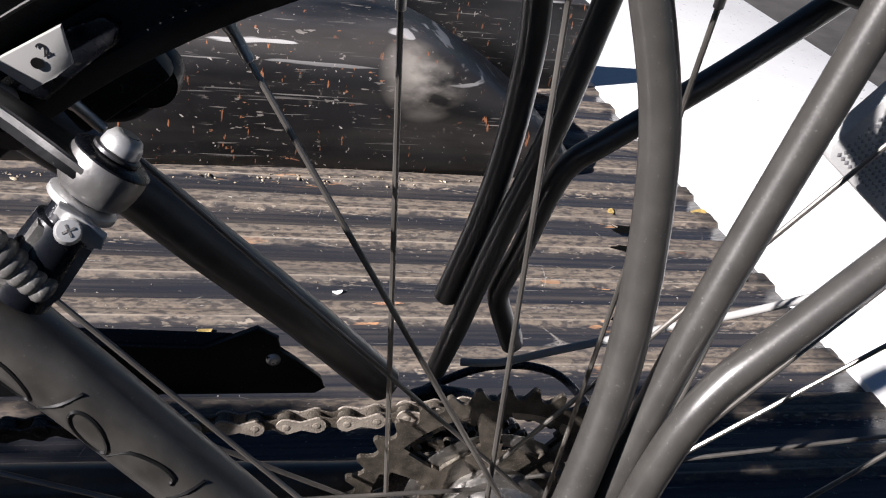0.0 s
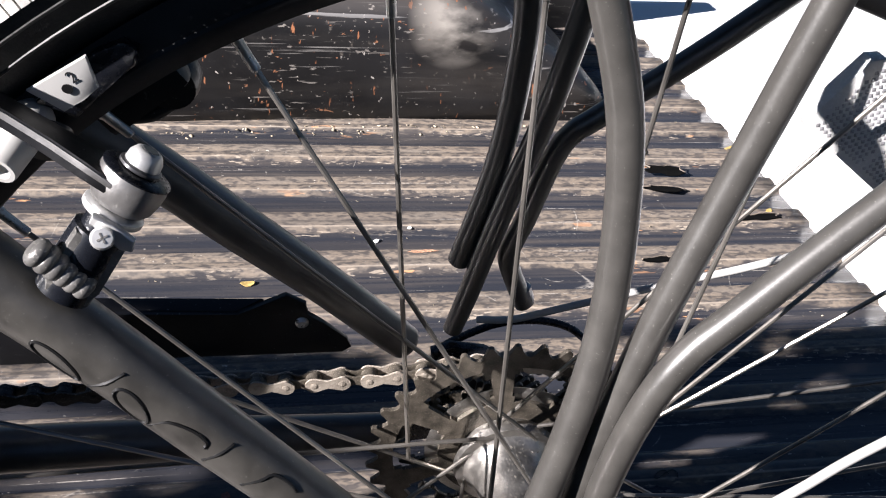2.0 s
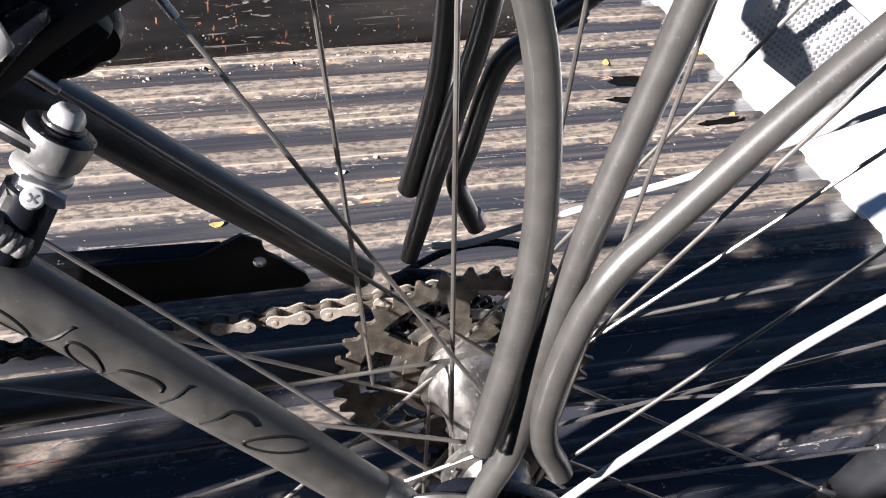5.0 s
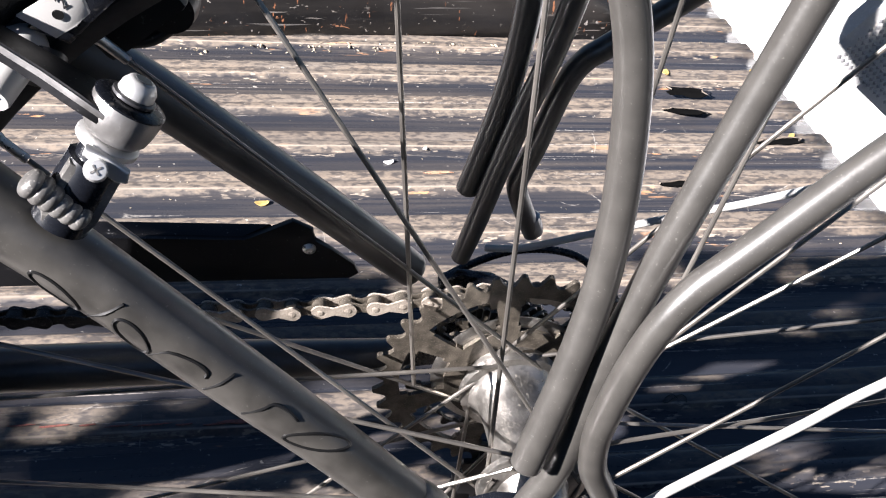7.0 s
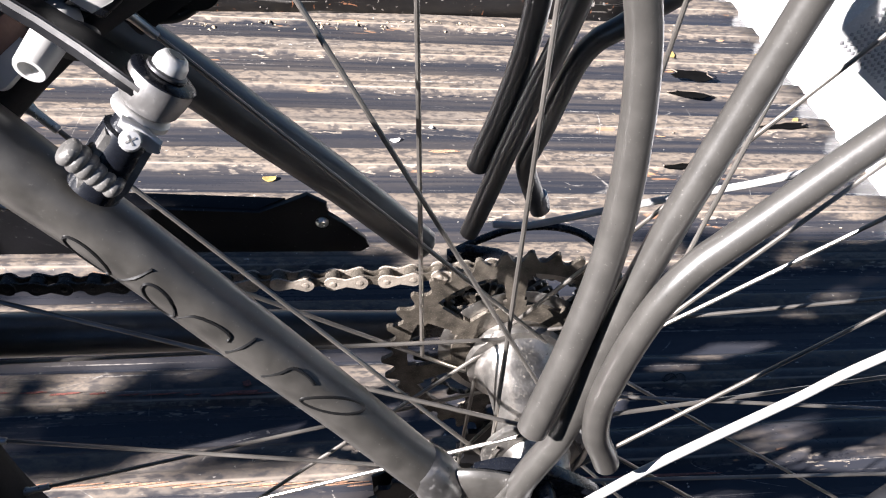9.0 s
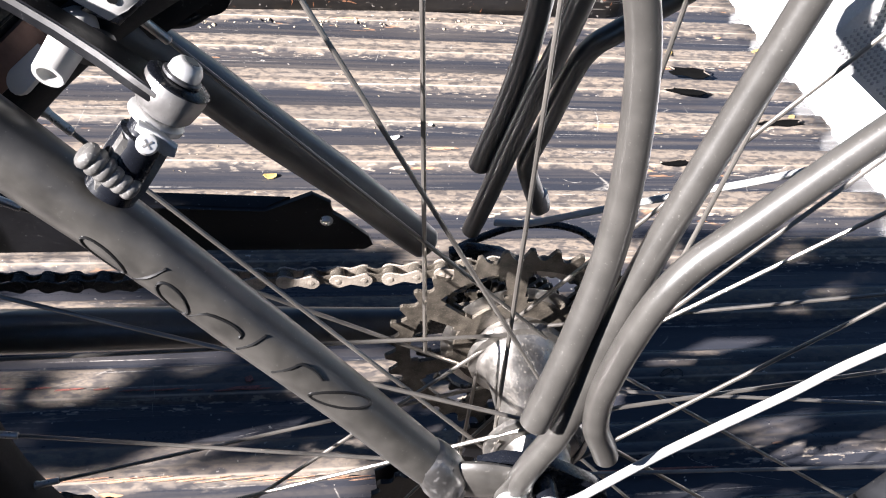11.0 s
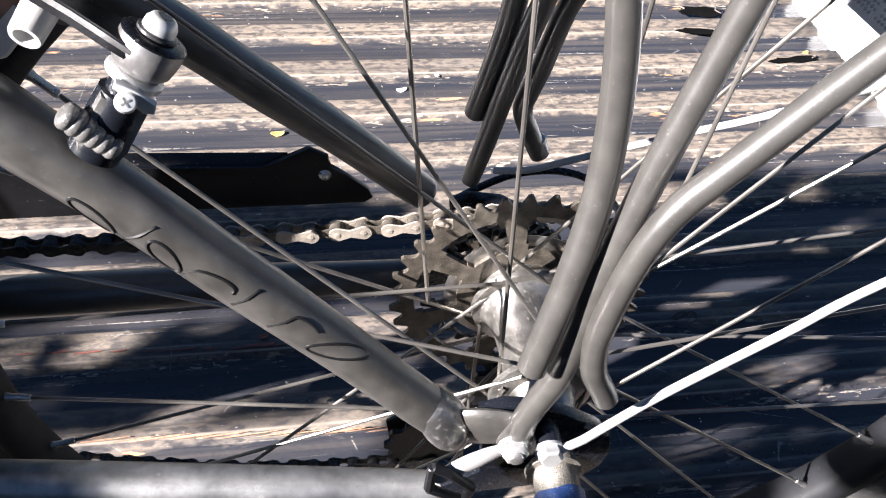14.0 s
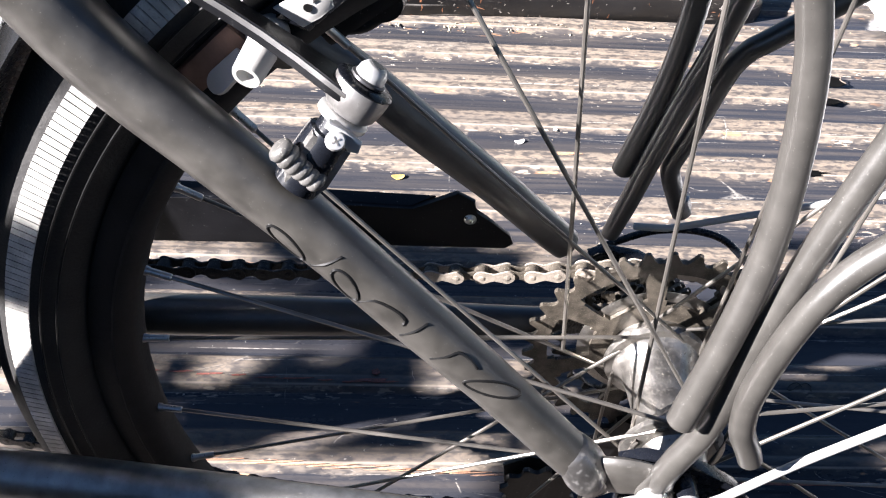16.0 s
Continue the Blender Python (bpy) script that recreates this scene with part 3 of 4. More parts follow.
FAR_LEGS = (
    [(-0.0251, 0.0788, 0.3430, 0.0048), (-0.0207, 0.0748, 0.3705, 0.0052), (-0.0159, 0.0707, 0.4036, 0.0052), (-0.0104, 0.0657, 0.4387, 0.0052), (-0.0044, 0.0602, 0.4737, 0.0052), (0.0002, 0.0548, 0.5144, 0.0052), (0.0150, 0.0480, 0.6420, 0.0052)],
    [(-0.0262, 0.0823, 0.3841, 0.0056), (-0.0193, 0.0774, 0.4255, 0.0056), (-0.0164, 0.0728, 0.4567, 0.0056), (-0.0161, 0.0689, 0.4882, 0.0056), (-0.0178, 0.0659, 0.5200, 0.0056), (-0.0254, 0.0635, 0.5539, 0.0056), (-0.0520, 0.0600, 0.6420, 0.0056)],
    [(0.0096, 0.0800, 0.3591, 0.0046), (0.0046, 0.0786, 0.3700, 0.0050), (-0.0040, 0.0760, 0.3905, 0.0050), (-0.0030, 0.0742, 0.4030, 0.0050), (-0.0002, 0.0720, 0.4170, 0.0050), (0.0046, 0.0670, 0.4500, 0.0050), (0.0100, 0.0645, 0.4655, 0.0050), (0.0221, 0.0614, 0.4785, 0.0050), (0.0760, 0.0553, 0.5300, 0.0050), (0.1850, 0.0500, 0.6420, 0.0050)],
)
for rows in LEGS + FAR_LEGS:
    part("rack_leg", tube(rows, 24), graphite, rack)

part("leg_end", tube([(0.0108, 0.0800, 0.3595, 0.0044), (0.0092, 0.0800, 0.3632, 0.0051), (0.0066, 0.0800, 0.3695, 0.0052)], 16, 3), worn_tip, rack, "bare scuffed leg end")
# rear wheel: rim, tyre, hub, spokes
wheel = part("rear_wheel", lathe([(-0.0105, 0.2600), (-0.0138, 0.2645), (-0.0146, 0.2662), (-0.0148, 0.2672), (-0.0141, 0.2684), (-0.0143, 0.2694), (-0.0130, 0.2760), (-0.0118, 0.2790), (-0.0105, 0.2700), (0.0105, 0.2700), (0.0118, 0.2790), (0.0130, 0.2760), (0.0148, 0.2672), (0.0138, 0.2645), (0.0105, 0.2600), (0.005, 0.2585), (-0.005, 0.2585)], AXLE, AXLE + Y, 120, closed=True), rim_black, bike, "black aluminium rear wheel rim")
prof = []
for k in range(28):
    a = 2 * math.pi * k / 28
    prof.append((0.0262 * math.cos(a) * (1 - 0.35 * max(0, -math.sin(a)) ** 2), 0.3010 + 0.0252 * math.sin(a)))
tyre = part("tyre", lathe(prof, AXLE, AXLE + Y, 140, closed=True), rubber, wheel, "black rubber tyre with pale reflective sidewall band")


def sidewall_band(sign):
    bm = bmesh.new()
    n = 520
    for k in range(n):
        a0, a1 = 2 * math.pi * (k + 0.07) / n, 2 * math.pi * (k + 0.91) / n
        ring = []
        for r, yy in ((0.2990, 0.0265), (0.3090, 0.0251)):
            for a in (a0, a1):
                ring.append((r * math.cos(a), sign * yy, r * math.sin(a)))
        top = [bm.verts.new(AXLE + Vector((x * 1.0, y + sign * 0.0006, z))) for x, y, z in ring]
        low = [bm.verts.new(AXLE + Vector((x, y - sign * 0.0006, z))) for x, y, z in ring]
        o = (0, 1, 3, 2)
        bm.faces.new([top[i] for i in o])
        for i, j in zip(o, o[1:] + o[:1]):
            bm.faces.new((top[i], low[i], low[j], top[j]))
    bmesh.ops.recalc_face_normals(bm, faces=bm.faces[:])
    return bm


for r, yy in ((0.2948, 0.0256), (0.2885, 0.0238)):
    rows = [(r * math.cos(a), 0.3032 + r * math.sin(a)) for a in (2 * math.pi * k / 180 for k in range(181))]
    part("mould_line", tube([(x, -yy - 0.0001 + 0.00025 * noise.noise((x * 60, z * 60, r * 50)), z, 0.00055) for x, z in rows], 6, 1, cap=False), lettering, tyre)
ob = part("reflective_band", sidewall_band(-1), band_grey, wheel, "ribbed pale grey reflective strip")
ob["kind"] = "stuff"
hub = part("hub", lathe([(-0.058, 0.0085), (-0.050, 0.0090), (-0.0455, 0.0120), (-0.0410, 0.0150), (-0.0350, 0.0155), (-0.0330, 0.0165), (-0.0312, 0.0245), (-0.0306, 0.0252), (-0.0280, 0.0252), (-0.0272, 0.0240), (-0.0250, 0.0178), (-0.0180, 0.0160), (-0.0040, 0.0160), (0.0080, 0.0170), (0.0170, 0.0185), (0.0215, 0.0215), (0.0232, 0.0248), (0.0240, 0.0256), (0.0262, 0.0256), (0.0270, 0.0240), (0.0280, 0.0180), (0.05, 0.016)], AXLE, AXLE + Y, 56), hub_alloy, wheel, "dirty silver alloy hub with drilled flanges")
for i in range(32):
    a = radians(118.7 + 11.25 * i)
    rim_at = a + radians(3.2) * max(0.0, math.cos(a - radians(20)))
    near = i % 2 == 0
    lead = (-1 if (i // 2) % 2 == 0 else 1)
    y = -0.0290 if near else 0.0250
    rh = 0.0215 if near else 0.0220
    h = a + lead * radians(67.5)
    yy = y + (0.0022 if (lead > 0) else -0.0022)
    p0 = AXLE + Vector((rh * math.cos(h), yy, rh * math.sin(h)))
    p1 = AXLE + Vector((0.2595 * math.cos(rim_at), y * 0.05, 0.2595 * math.sin(rim_at)))
    if i == 31:
        p0 = AXLE + Vector((-0.0515, 0.0205, 0.0200))
    d = (p1 - p0).normalized()
    elbow = Vector((p0.x, y - (yy - y) * 1.2, p0.z))
    part("spoke", tube([(*elbow, 0.0011), (*(p0 + d * 0.0012), 0.0011), (*(p0 + d * 0.006), 0.00105), (*(p1 - d * 0.02), 0.00100), (*p1, 0.00100)], 8, 3), spoke_steel, wheel)
    part("nipple", tube([(*(p1 + d * 0.002), 0.0023), (*(p1 - d * 0.002), 0.0023), (*(p1 - d * 0.0035), 0.0018), (*(p1 - d * 0.013), 0.0017)], 10, 1), steel, wheel)


def reflector():
    o = Vector((0.1150, 0.0150, 0.4975))
    u = Vector((0.83, 0.0, -0.56))
    v = Vector((0.56, 0.0, 0.83))
    shell = part("spoke_reflector", slab([(-0.034, -0.014), (-0.030, -0.0175), (0.030, -0.0175), (0.034, -0.014), (0.034, 0.014), (0.030, 0.0175), (-0.030, 0.0175), (-0.034, 0.014)], 0.008, o, u, v, 0.0012), clear_white, wheel, "clear white plastic spoke reflector")
    bm = bmesh.new()
    w = u.cross(v)
    w = w if w.y < 0 else -w
    for i in range(25):
        for j in range(14):
            if i == 12:
                continue
            c = o + u * (-0.0288 + i * 0.0024 + (j % 2) * 0.0012) + v * (-0.0140 + j * 0.00215) + w * 0.0041
            pts = [bm.verts.new(c + u * 0.0011 * math.cos(radians(90 * k)) + v * 0.0010 * math.sin(radians(90 * k))) for k in range(4)]
            tip = bm.verts.new(c + w * 0.0004)
            for k in range(4):
                bm.faces.new((pts[k], pts[(k + 1) % 4], tip))
    bmesh.ops.recalc_face_normals(bm, faces=bm.faces[:])
    part("facet_field", bm, facet_grey, wheel)["kind"] = "stuff"


reflector()


# cassette
def sprocket(teeth, thick, y, windows=0, turn=0.0):
    bm = bmesh.new()
    rp = 0.0127 / (2 * math.sin(math.pi / teeth))
    outline = []
    for k in range(teeth):
        for s, dr in ((0.0, -0.0058), (0.16, -0.0052), (0.30, -0.0030), (0.40, 0.0000), (0.50, 0.0006), (0.60, 0.0002), (0.72, -0.0026), (0.86, -0.0052)):
            a = 2 * math.pi * (k + s) / teeth + turn
            outline.append((a, rp + dr))
    n = len(outline)
    k = 1.0 if teeth > 30 else 0.86
    radii = [0.0205, 0.0335 * k, 0.0375 * k, 0.0520 * k, 0.0560 * k] if windows else [0.0185, 0.022]
    sides = []
    for yy in (y - thick / 2, y + thick / 2):
        loops = [[bm.verts.new(AXLE + Vector((r * math.cos(a), yy, r * math.sin(a)))) for a, _ in outline] for r in radii]
        loops.append([bm.verts.new(AXLE + Vector((r * math.cos(a), yy, r * math.sin(a)))) for a, r in outline])
        sides.append(loops)

    def kept(ring, k):
        if not windows or ring in (0, 4):
            return True
        a = (math.degrees((outline[k % n][0] + outline[(k + 1) % n][0]) / 2) - 99.3) % (360 / windows)
        half = 6.5
        if ring == 1 or ring == 3:
            half = 9.0
        return not (half < a < 360 / windows - half)

    m = len(radii)
    for ring in range(m):
        for k in range(n):
            j = (k + 1) % n
            if not kept(ring, k):
                continue
            for loops in sides:
                a, b = loops[ring], loops[ring + 1]
                bm.faces.new((a[k], a[j], b[j], b[k]))
    (l0, l1) = sides
    edges = {}
    for f in list(bm.faces):
        for e in f.edges:
            edges.setdefault(e, []).append(f)
    twin = {}
    for p, q in zip(l0, l1):
        for a, b in zip(p, q):
            twin[a] = b
    for e, fs in list(edges.items()):
        if len(fs) == 1 and e.verts[0] in twin and e.verts[1] in twin:
            a, b = e.verts
            try:
                bm.faces.new((a, b, twin[b], twin[a]))
            except ValueError:
                pass
    loose = [v for v in bm.verts if not v.link_faces]
    bmesh.ops.delete(bm, geom=loose, context="VERTS")
    bmesh.ops.recalc_face_normals(bm, faces=bm.faces[:])
    return bm


cassette = part("cassette", lathe([(0.0215, 0.0190), (0.0225, 0.0262), (0.0260, 0.0270), (0.0275, 0.0225), (0.0305, 0.0232), (0.064, 0.0205), (0.066, 0.016)], AXLE, AXLE + Y, 40), hub_alloy, bike, "grimy rear sprocket cluster with worn teeth")
part("sprocket", sprocket(34, 0.0024, 0.0345, 7, radians(3)), cassette_steel, cassette, "large grimy sprocket with seven windows")
for i, n in enumerate((26, 17, 16, 15, 14, 13)):
    part("sprocket", sprocket(n, 0.0020, 0.0400 + 0.0047 * i, 7 if n == 26 else 0, radians(8)), cassette_steel, cassette)


# pale carrier seen through the windows of the large sprocket
part("carrier", lathe([(-0.001, 0.0300), (-0.0015, 0.0370), (-0.0005, 0.0400), (0.0010, 0.0390), (0.0010, 0.0300)], AXLE + Vector((0, 0.0372, 0)), AXLE + Vector((0, 1.0, 0)), 48), hub_alloy, cassette, "pale alloy sprocket carrier")


# chain: links of two plates with rollers, sharing two meshes
def link_mesh(name, outer):
    bm = bmesh.new()
    half = 0.00635
    shape = []
    for k in range(9):
        a = math.pi / 2 + math.pi * k / 8
        shape.append((-half + 0.0041 * math.cos(a), 0.0041 * math.sin(a)))
    shape.append((0, -0.0021))
    for k in range(9):
        a = -math.pi / 2 + math.pi * k / 8
        shape.append((half + 0.0041 * math.cos(a), 0.0041 * math.sin(a)))
    shape.append((0, 0.0021))
    for sign in (-1, 1):
        slab(shape, 0.0010, (0, sign * (0.0031 if outer else 0.0019), 0), (1, 0, 0), (0, 0, 1), bm=bm)
    for c in (-half, half):
        if outer:
            lathe([(-0.0040, 0.0011), (-0.0038, 0.0017), (0.0038, 0.0017), (0.0040, 0.0011)], (c, 0, 0), (c, 1, 0), 10, bm=bm)
        else:
            lathe([(-0.0014, 0.0039), (0.0014, 0.0039)], (c, 0, 0), (c, 1, 0), 12, bm=bm)
    smooth(bm, 35)
    me = bpy.data.meshes.new(name)
    bm.to_mesh(me)
    bm.free()
    return me


def chain_along(path, parent, mat, first=0):
    """Links of half an inch laid along a path of x, y, z."""
    pts = [Vector(p[:3]) for p in spline([Vector((*p, 0)) for p in path], 24)]
    meshes = [link_mesh("chain_link", True), link_mesh("chain_link", False)]
    for me, m in zip(meshes, (mat, cassette_steel if mat == chain_steel else mat)):
        me.materials.append(m)
    joints, want, gone = [pts[0]], 0.0127, 0.0
    cur, k = pts[0], 1
    while k < len(pts):
        step = (pts[k] - joints[-1]).length
        if step >= 0.0127:
            a, b = pts[k - 1], pts[k]
            lo, hi = 0.0, 1.0
            for _ in range(24):
                mid = (lo + hi) / 2
                if (a.lerp(b, mid) - joints[-1]).length < 0.0127:
                    lo = mid
                else:
                    hi = mid
            joints.append(a.lerp(b, hi))
        else:
            k += 1
    for i, (a, b) in enumerate(zip(joints, joints[1:])):
        d = (b - a).normalized()
        side = (Y - Y.dot(d) * d).normalized()
        up = d.cross(side)
        ob = new("chain_link", meshes[(i + first) % 2])
        ob.parent = parent
        ob.matrix_local = Matrix.Translation((a + b) / 2) @ Matrix((d, side, up)).transposed().to_4x4() @ pose(0, 0, 0, 0, random.uniform(-2, 2), random.uniform(-1.5, 1.5))


wrap = [(0.0530 * math.cos(radians(a)), 0.0402, 0.3032 + 0.0530 * math.sin(radians(a))) for a in (15, 35, 55, 75, 92)]
chain = part("chain", tube([(0.0512, 0.0402, 0.3170, 0.0012), (0.0511, 0.0402, 0.3165, 0.0012)], 6, 1), chain_steel, bike, "dusty steel roller chain")
chain_along(wrap + [(-0.0280, 0.0400, 0.3540), (-0.0560, 0.0398, 0.3500), (-0.0800, 0.0398, 0.3470), (-0.126, 0.0405, 0.3428), (-0.175, 0.041, 0.3395)], chain, chain_steel)
# front and lower runs in the darker chain steel
chain_along([(-0.18, 0.041, 0.3390), (-0.265, 0.0415, 0.3355), (-0.40, 0.042, 0.3420), (-0.45, 0.042, 0.372)], chain, chain_dark, 1)
chain_along([(-0.036, 0.031, 0.1480), (-0.06, 0.031, 0.1435), (-0.18, 0.033, 0.1440), (-0.40, 0.040, 0.185), (-0.46, 0.042, 0.200)], chain, chain_dark)
# chain wheel and crank in front
part("chain_wheel", lathe([(-0.002, 0.060), (-0.002, 0.088), (0.0, 0.0895), (0.002, 0.088), (0.002, 0.060)], (-0.46, 0.042, 0.285), (-0.46, 1.042, 0.285), 64, closed=True), chain_dark, bike)
part("crank", tube([(-0.46, 0.058, 0.285, 0.011), (-0.52, 0.064, 0.200, 0.009), (-0.56, 0.068, 0.147, 0.010)], 14), black_paint, bike)
part("crank", tube([(-0.46, -0.062, 0.285, 0.011), (-0.40, -0.070, 0.370, 0.009), (-0.36, -0.074, 0.423, 0.010)], 14), black_paint, bike)
# derailleur
mech = part("derailleur", slab([(-0.066, 0.178), (-0.050, 0.190), (-0.030, 0.182), (0.000, 0.235), (0.010, 0.262), (0.022, 0.255), (0.004, 0.215), (-0.022, 0.150), (-0.040, 0.140), (-0.062, 0.150)], 0.0025, (0, 0.040, 0), (1, 0, 0), (0, 0, 1), 0.0006), black_plastic, bike, "black rear derailleur cage")


def pulley(c):
    bm = bmesh.new()
    n = 11
    pts = []
    for k in range(n):
        for s, r in ((0.0, 0.0195), (0.2, 0.0205), (0.38, 0.0245), (0.62, 0.0245), (0.8, 0.0205)):
            a = 2 * math.pi * (k + s) / n
            pts.append((c[0] + r * math.cos(a), c[1] + r * math.sin(a)))
    return slab(pts, 0.0035, (0, 0.031, 0), (1, 0, 0), (0, 0, 1), 0.0005, bm=bm)


part("pulley", pulley((-0.043, 0.165)), black_plastic, mech)
part("pulley", pulley((0.004, 0.222)), black_plastic, mech)
part("cable_housing", tube([(-0.030, 0.092, 0.316, 0.0022), (-0.0163, 0.095, 0.3230, 0.0022), (0.005, 0.096, 0.3325, 0.0022), (0.030, 0.095, 0.3345, 0.0022), (0.050, 0.092, 0.3265, 0.0022), (0.070, 0.086, 0.300, 0.0022), (0.060, 0.075, 0.265, 0.0022), (0.020, 0.055, 0.250, 0.0022)], 10), black_paint, bike, "black shift cable housing")

# chain guard: a plate with a folded top edge, bracket tail and screw
guard = part("chain_guard", slab([(-0.52, 0.338), (-0.2, 0.349), (-0.132, 0.3485), (-0.109, 0.362), (-0.0990, 0.3565), (-0.0985, 0.349), (-0.091, 0.345), (-0.078, 0.334), (-0.0755, 0.328), (-0.080, 0.3245), (-0.2, 0.319), (-0.52, 0.300)], 0.003, (0, 0.0835, 0), (1, 0, 0), (0, 0, 1), 0.0008), black_plastic, bike, "black chain guard plate with folded edge")
part("folded_edge", slab([(-0.52, 0.0), (-0.135, 0.0), (-0.120, 0.010), (-0.52, 0.016)], 0.0025, (0, 0.0845, 0.3495), (1, 0, 0.018), (0, 1, 0.12), 0.0008), black_plastic, guard)
part("screw", lathe([(-0.0015, 0.0018), (0.0, 0.0034), (0.0015, 0.0034)], (-0.1008, 0.0815, 0.3445), (-0.1008, 1.0815, 0.3445), 16), steel, guard)

FENDER_STAY = [(-0.0110, -0.0862, 0.3432, 0.0019), (0.0010, -0.0830, 0.3458, 0.0019), (0.0100, -0.0800, 0.3498, 0.0019), (0.0350, -0.0735, 0.3640, 0.0019), (0.080, -0.0636, 0.3873, 0.0019), (0.125, -0.0538, 0.4105, 0.0019), (0.27, -0.033, 0.485, 0.0019)]
part("fender_stay", tube(FENDER_STAY, 14), white_enamel, bike, "white wire mudguard stay")
part("fender_stay", tube(mirrored(FENDER_STAY), 14), white_enamel, bike, "white wire mudguard stay")


def fender():
    bm = bmesh.new()
    rows = []
    for k in range(73):
        a = radians(-18 + 200 * k / 72)
        ring = []
        for t, lift in ((-1, 0.0), (-0.7, 0.006), (0, 0.010), (0.7, 0.006), (1, 0.0), (0.97, -0.0012), (0.7, 0.0045), (0, 0.0085), (-0.7, 0.0045), (-0.97, -0.0012)):
            r = 0.3300 + lift * 0.9
            ring.append(bm.verts.new(AXLE + Vector((r * math.cos(a), 0.030 * t, r * math.sin(a)))))
        rows.append(ring)
    for p, q in zip(rows, rows[1:]):
        for k in range(10):
            bm.faces.new((p[k], p[(k + 1) % 10], q[(k + 1) % 10], q[k]))
    bm.faces.new(rows[0])
    bm.faces.new(rows[-1])
    bmesh.ops.recalc_face_normals(bm, faces=bm.faces[:])
    return bm


part("fender", fender(), black_paint, bike, "black mudguard over the rear wheel")


# dropouts, axle and bolts
def hexagon(c, r, deep, axis, bm=None):
    """A hex nut with a rounded face, its back at c."""
    return lathe([(0, r * 1.0), (deep * 0.8, r), (deep, r * 0.78)], c, Vector(c) + Vector(axis), 6, bm=bm)


for sign in (-1, 1):
    drop = part("dropout", slab([(-0.040, 0.352), (-0.030, 0.356), (-0.012, 0.3535), (0.002, 0.3445), (0.013, 0.3375), (0.0195, 0.329), (0.0215, 0.318), (0.019, 0.307), (0.012, 0.298), (0.000, 0.293), (-0.030, 0.290), (-0.050, 0.286), (-0.052, 0.296), (-0.034, 0.306), (-0.036, 0.325)], 0.006, (0, sign * 0.0695, 0), (1, 0, 0), (0, 0, 1), 0.0012), black_paint, bike, "dark forged dropout plate")
    if sign > 0:
        drop.data.materials[0] = black_paint
        drop.location = (0.004, 0.004, -0.018)
        continue
    part("axle_nut", lathe([(0, 0.0125), (0.003, 0.0125), (0.0035, 0.0098), (0.012, 0.0092), (0.0145, 0.0070)], (-0.003, sign * 0.0725, 0.3085), (-0.003, sign * 1.0725, 0.3085), 28), knurled, drop, "dusty knurled axle nut")
    # thin black sheet on the plate as the dark of the slot
    part("slot", slab([(-0.030, 0.316), (-0.028, 0.319), (-0.012, 0.314), (-0.011, 0.310), (-0.014, 0.308), (-0.029, 0.312)], 0.0006, (0, sign * 0.0728, 0), (1, 0, 0), (0, 0, 1)), hole_black, drop)
    paddle = part("flattened_end", tube([(-0.0570, sign * 0.0700, 0.3390, 0.0100), (-0.0480, sign * 0.0712, 0.3415, 0.0112), (-0.0380, sign * 0.0735, 0.3445, 0.0122), (-0.0270, sign * 0.0750, 0.3455, 0.0105), (-0.0190, sign * 0.0755, 0.3450, 0.0070)], 20, 5, 0.36, (0, 1, 0)), frame_paint, drop)
    part("leg_foot", tube([(-0.0235, sign * 0.0800, 0.3560, 0.0055), (-0.0250, sign * 0.0806, 0.3500, 0.0068), (-0.0262, sign * 0.0810, 0.3445, 0.0076), (-0.0270, sign * 0.0812, 0.3400, 0.0060)], 18, 4, 0.32, (0, 1, 0)), graphite, drop)
    part("washer", lathe([(0, 0.0066), (0.0012, 0.0066)], (-0.0267, sign * 0.0825, 0.3440), (-0.0267, sign * 1.0825, 0.3940), 24), pale_alloy, drop)
    part("bolt", hexagon((-0.0267, sign * 0.0838, 0.3442), 0.0056, 0.0050, (0, sign, 0.15)), pale_alloy, drop, "bright worn hex bolt")
    part("bolt_end", lathe([(0, 0.0028), (0.0018, 0.0028), (0.0022, 0.002)], (-0.0267, sign * 0.0888, 0.3450), (-0.0267, sign * 1.0888, 0.3950), 14), steel, drop)
    part("washer", lathe([(0, 0.0062), (0.0012, 0.0062)], (-0.0122, sign * 0.0842, 0.3425), (-0.0122, sign * 1.0842, 0.3925), 24), pale_alloy, drop)
    part("bolt", hexagon((-0.0122, sign * 0.0853, 0.3427), 0.0052, 0.0052, (0, sign, 0.15)), pale_alloy, drop, "bright worn hex bolt")
    part("eyelet", lathe([(0, 0.0052), (0.0125, 0.0052)], (-0.0118, sign * 0.0720, 0.3425), (-0.0118, sign * 1.0720, 0.3475), 18), black_paint, drop)
part("axle_cap", lathe([(0, 0.0112), (0.010, 0.0112), (0.015, 0.0085), (0.0165, 0.004)], (-0.0015, -0.0850, 0.3050), (-0.0015, -1.0850, 0.2550), 24), blue_cap, bike, "dusty blue plastic axle cap")
# stay end: bright worn metal where the tube is pinched shut
part("stay_tip", tube([(-0.0610, -0.0692, 0.3560, 0.0088), (-0.0565, -0.0700, 0.3500, 0.0104), (-0.0525, -0.0708, 0.3435, 0.0109), (-0.0490, -0.0712, 0.3390, 0.0095), (-0.0455, -0.0715, 0.3375, 0.0070)], 22, 5, 0.9), worn_tip, bike, "worn shiny end of the seat stay")
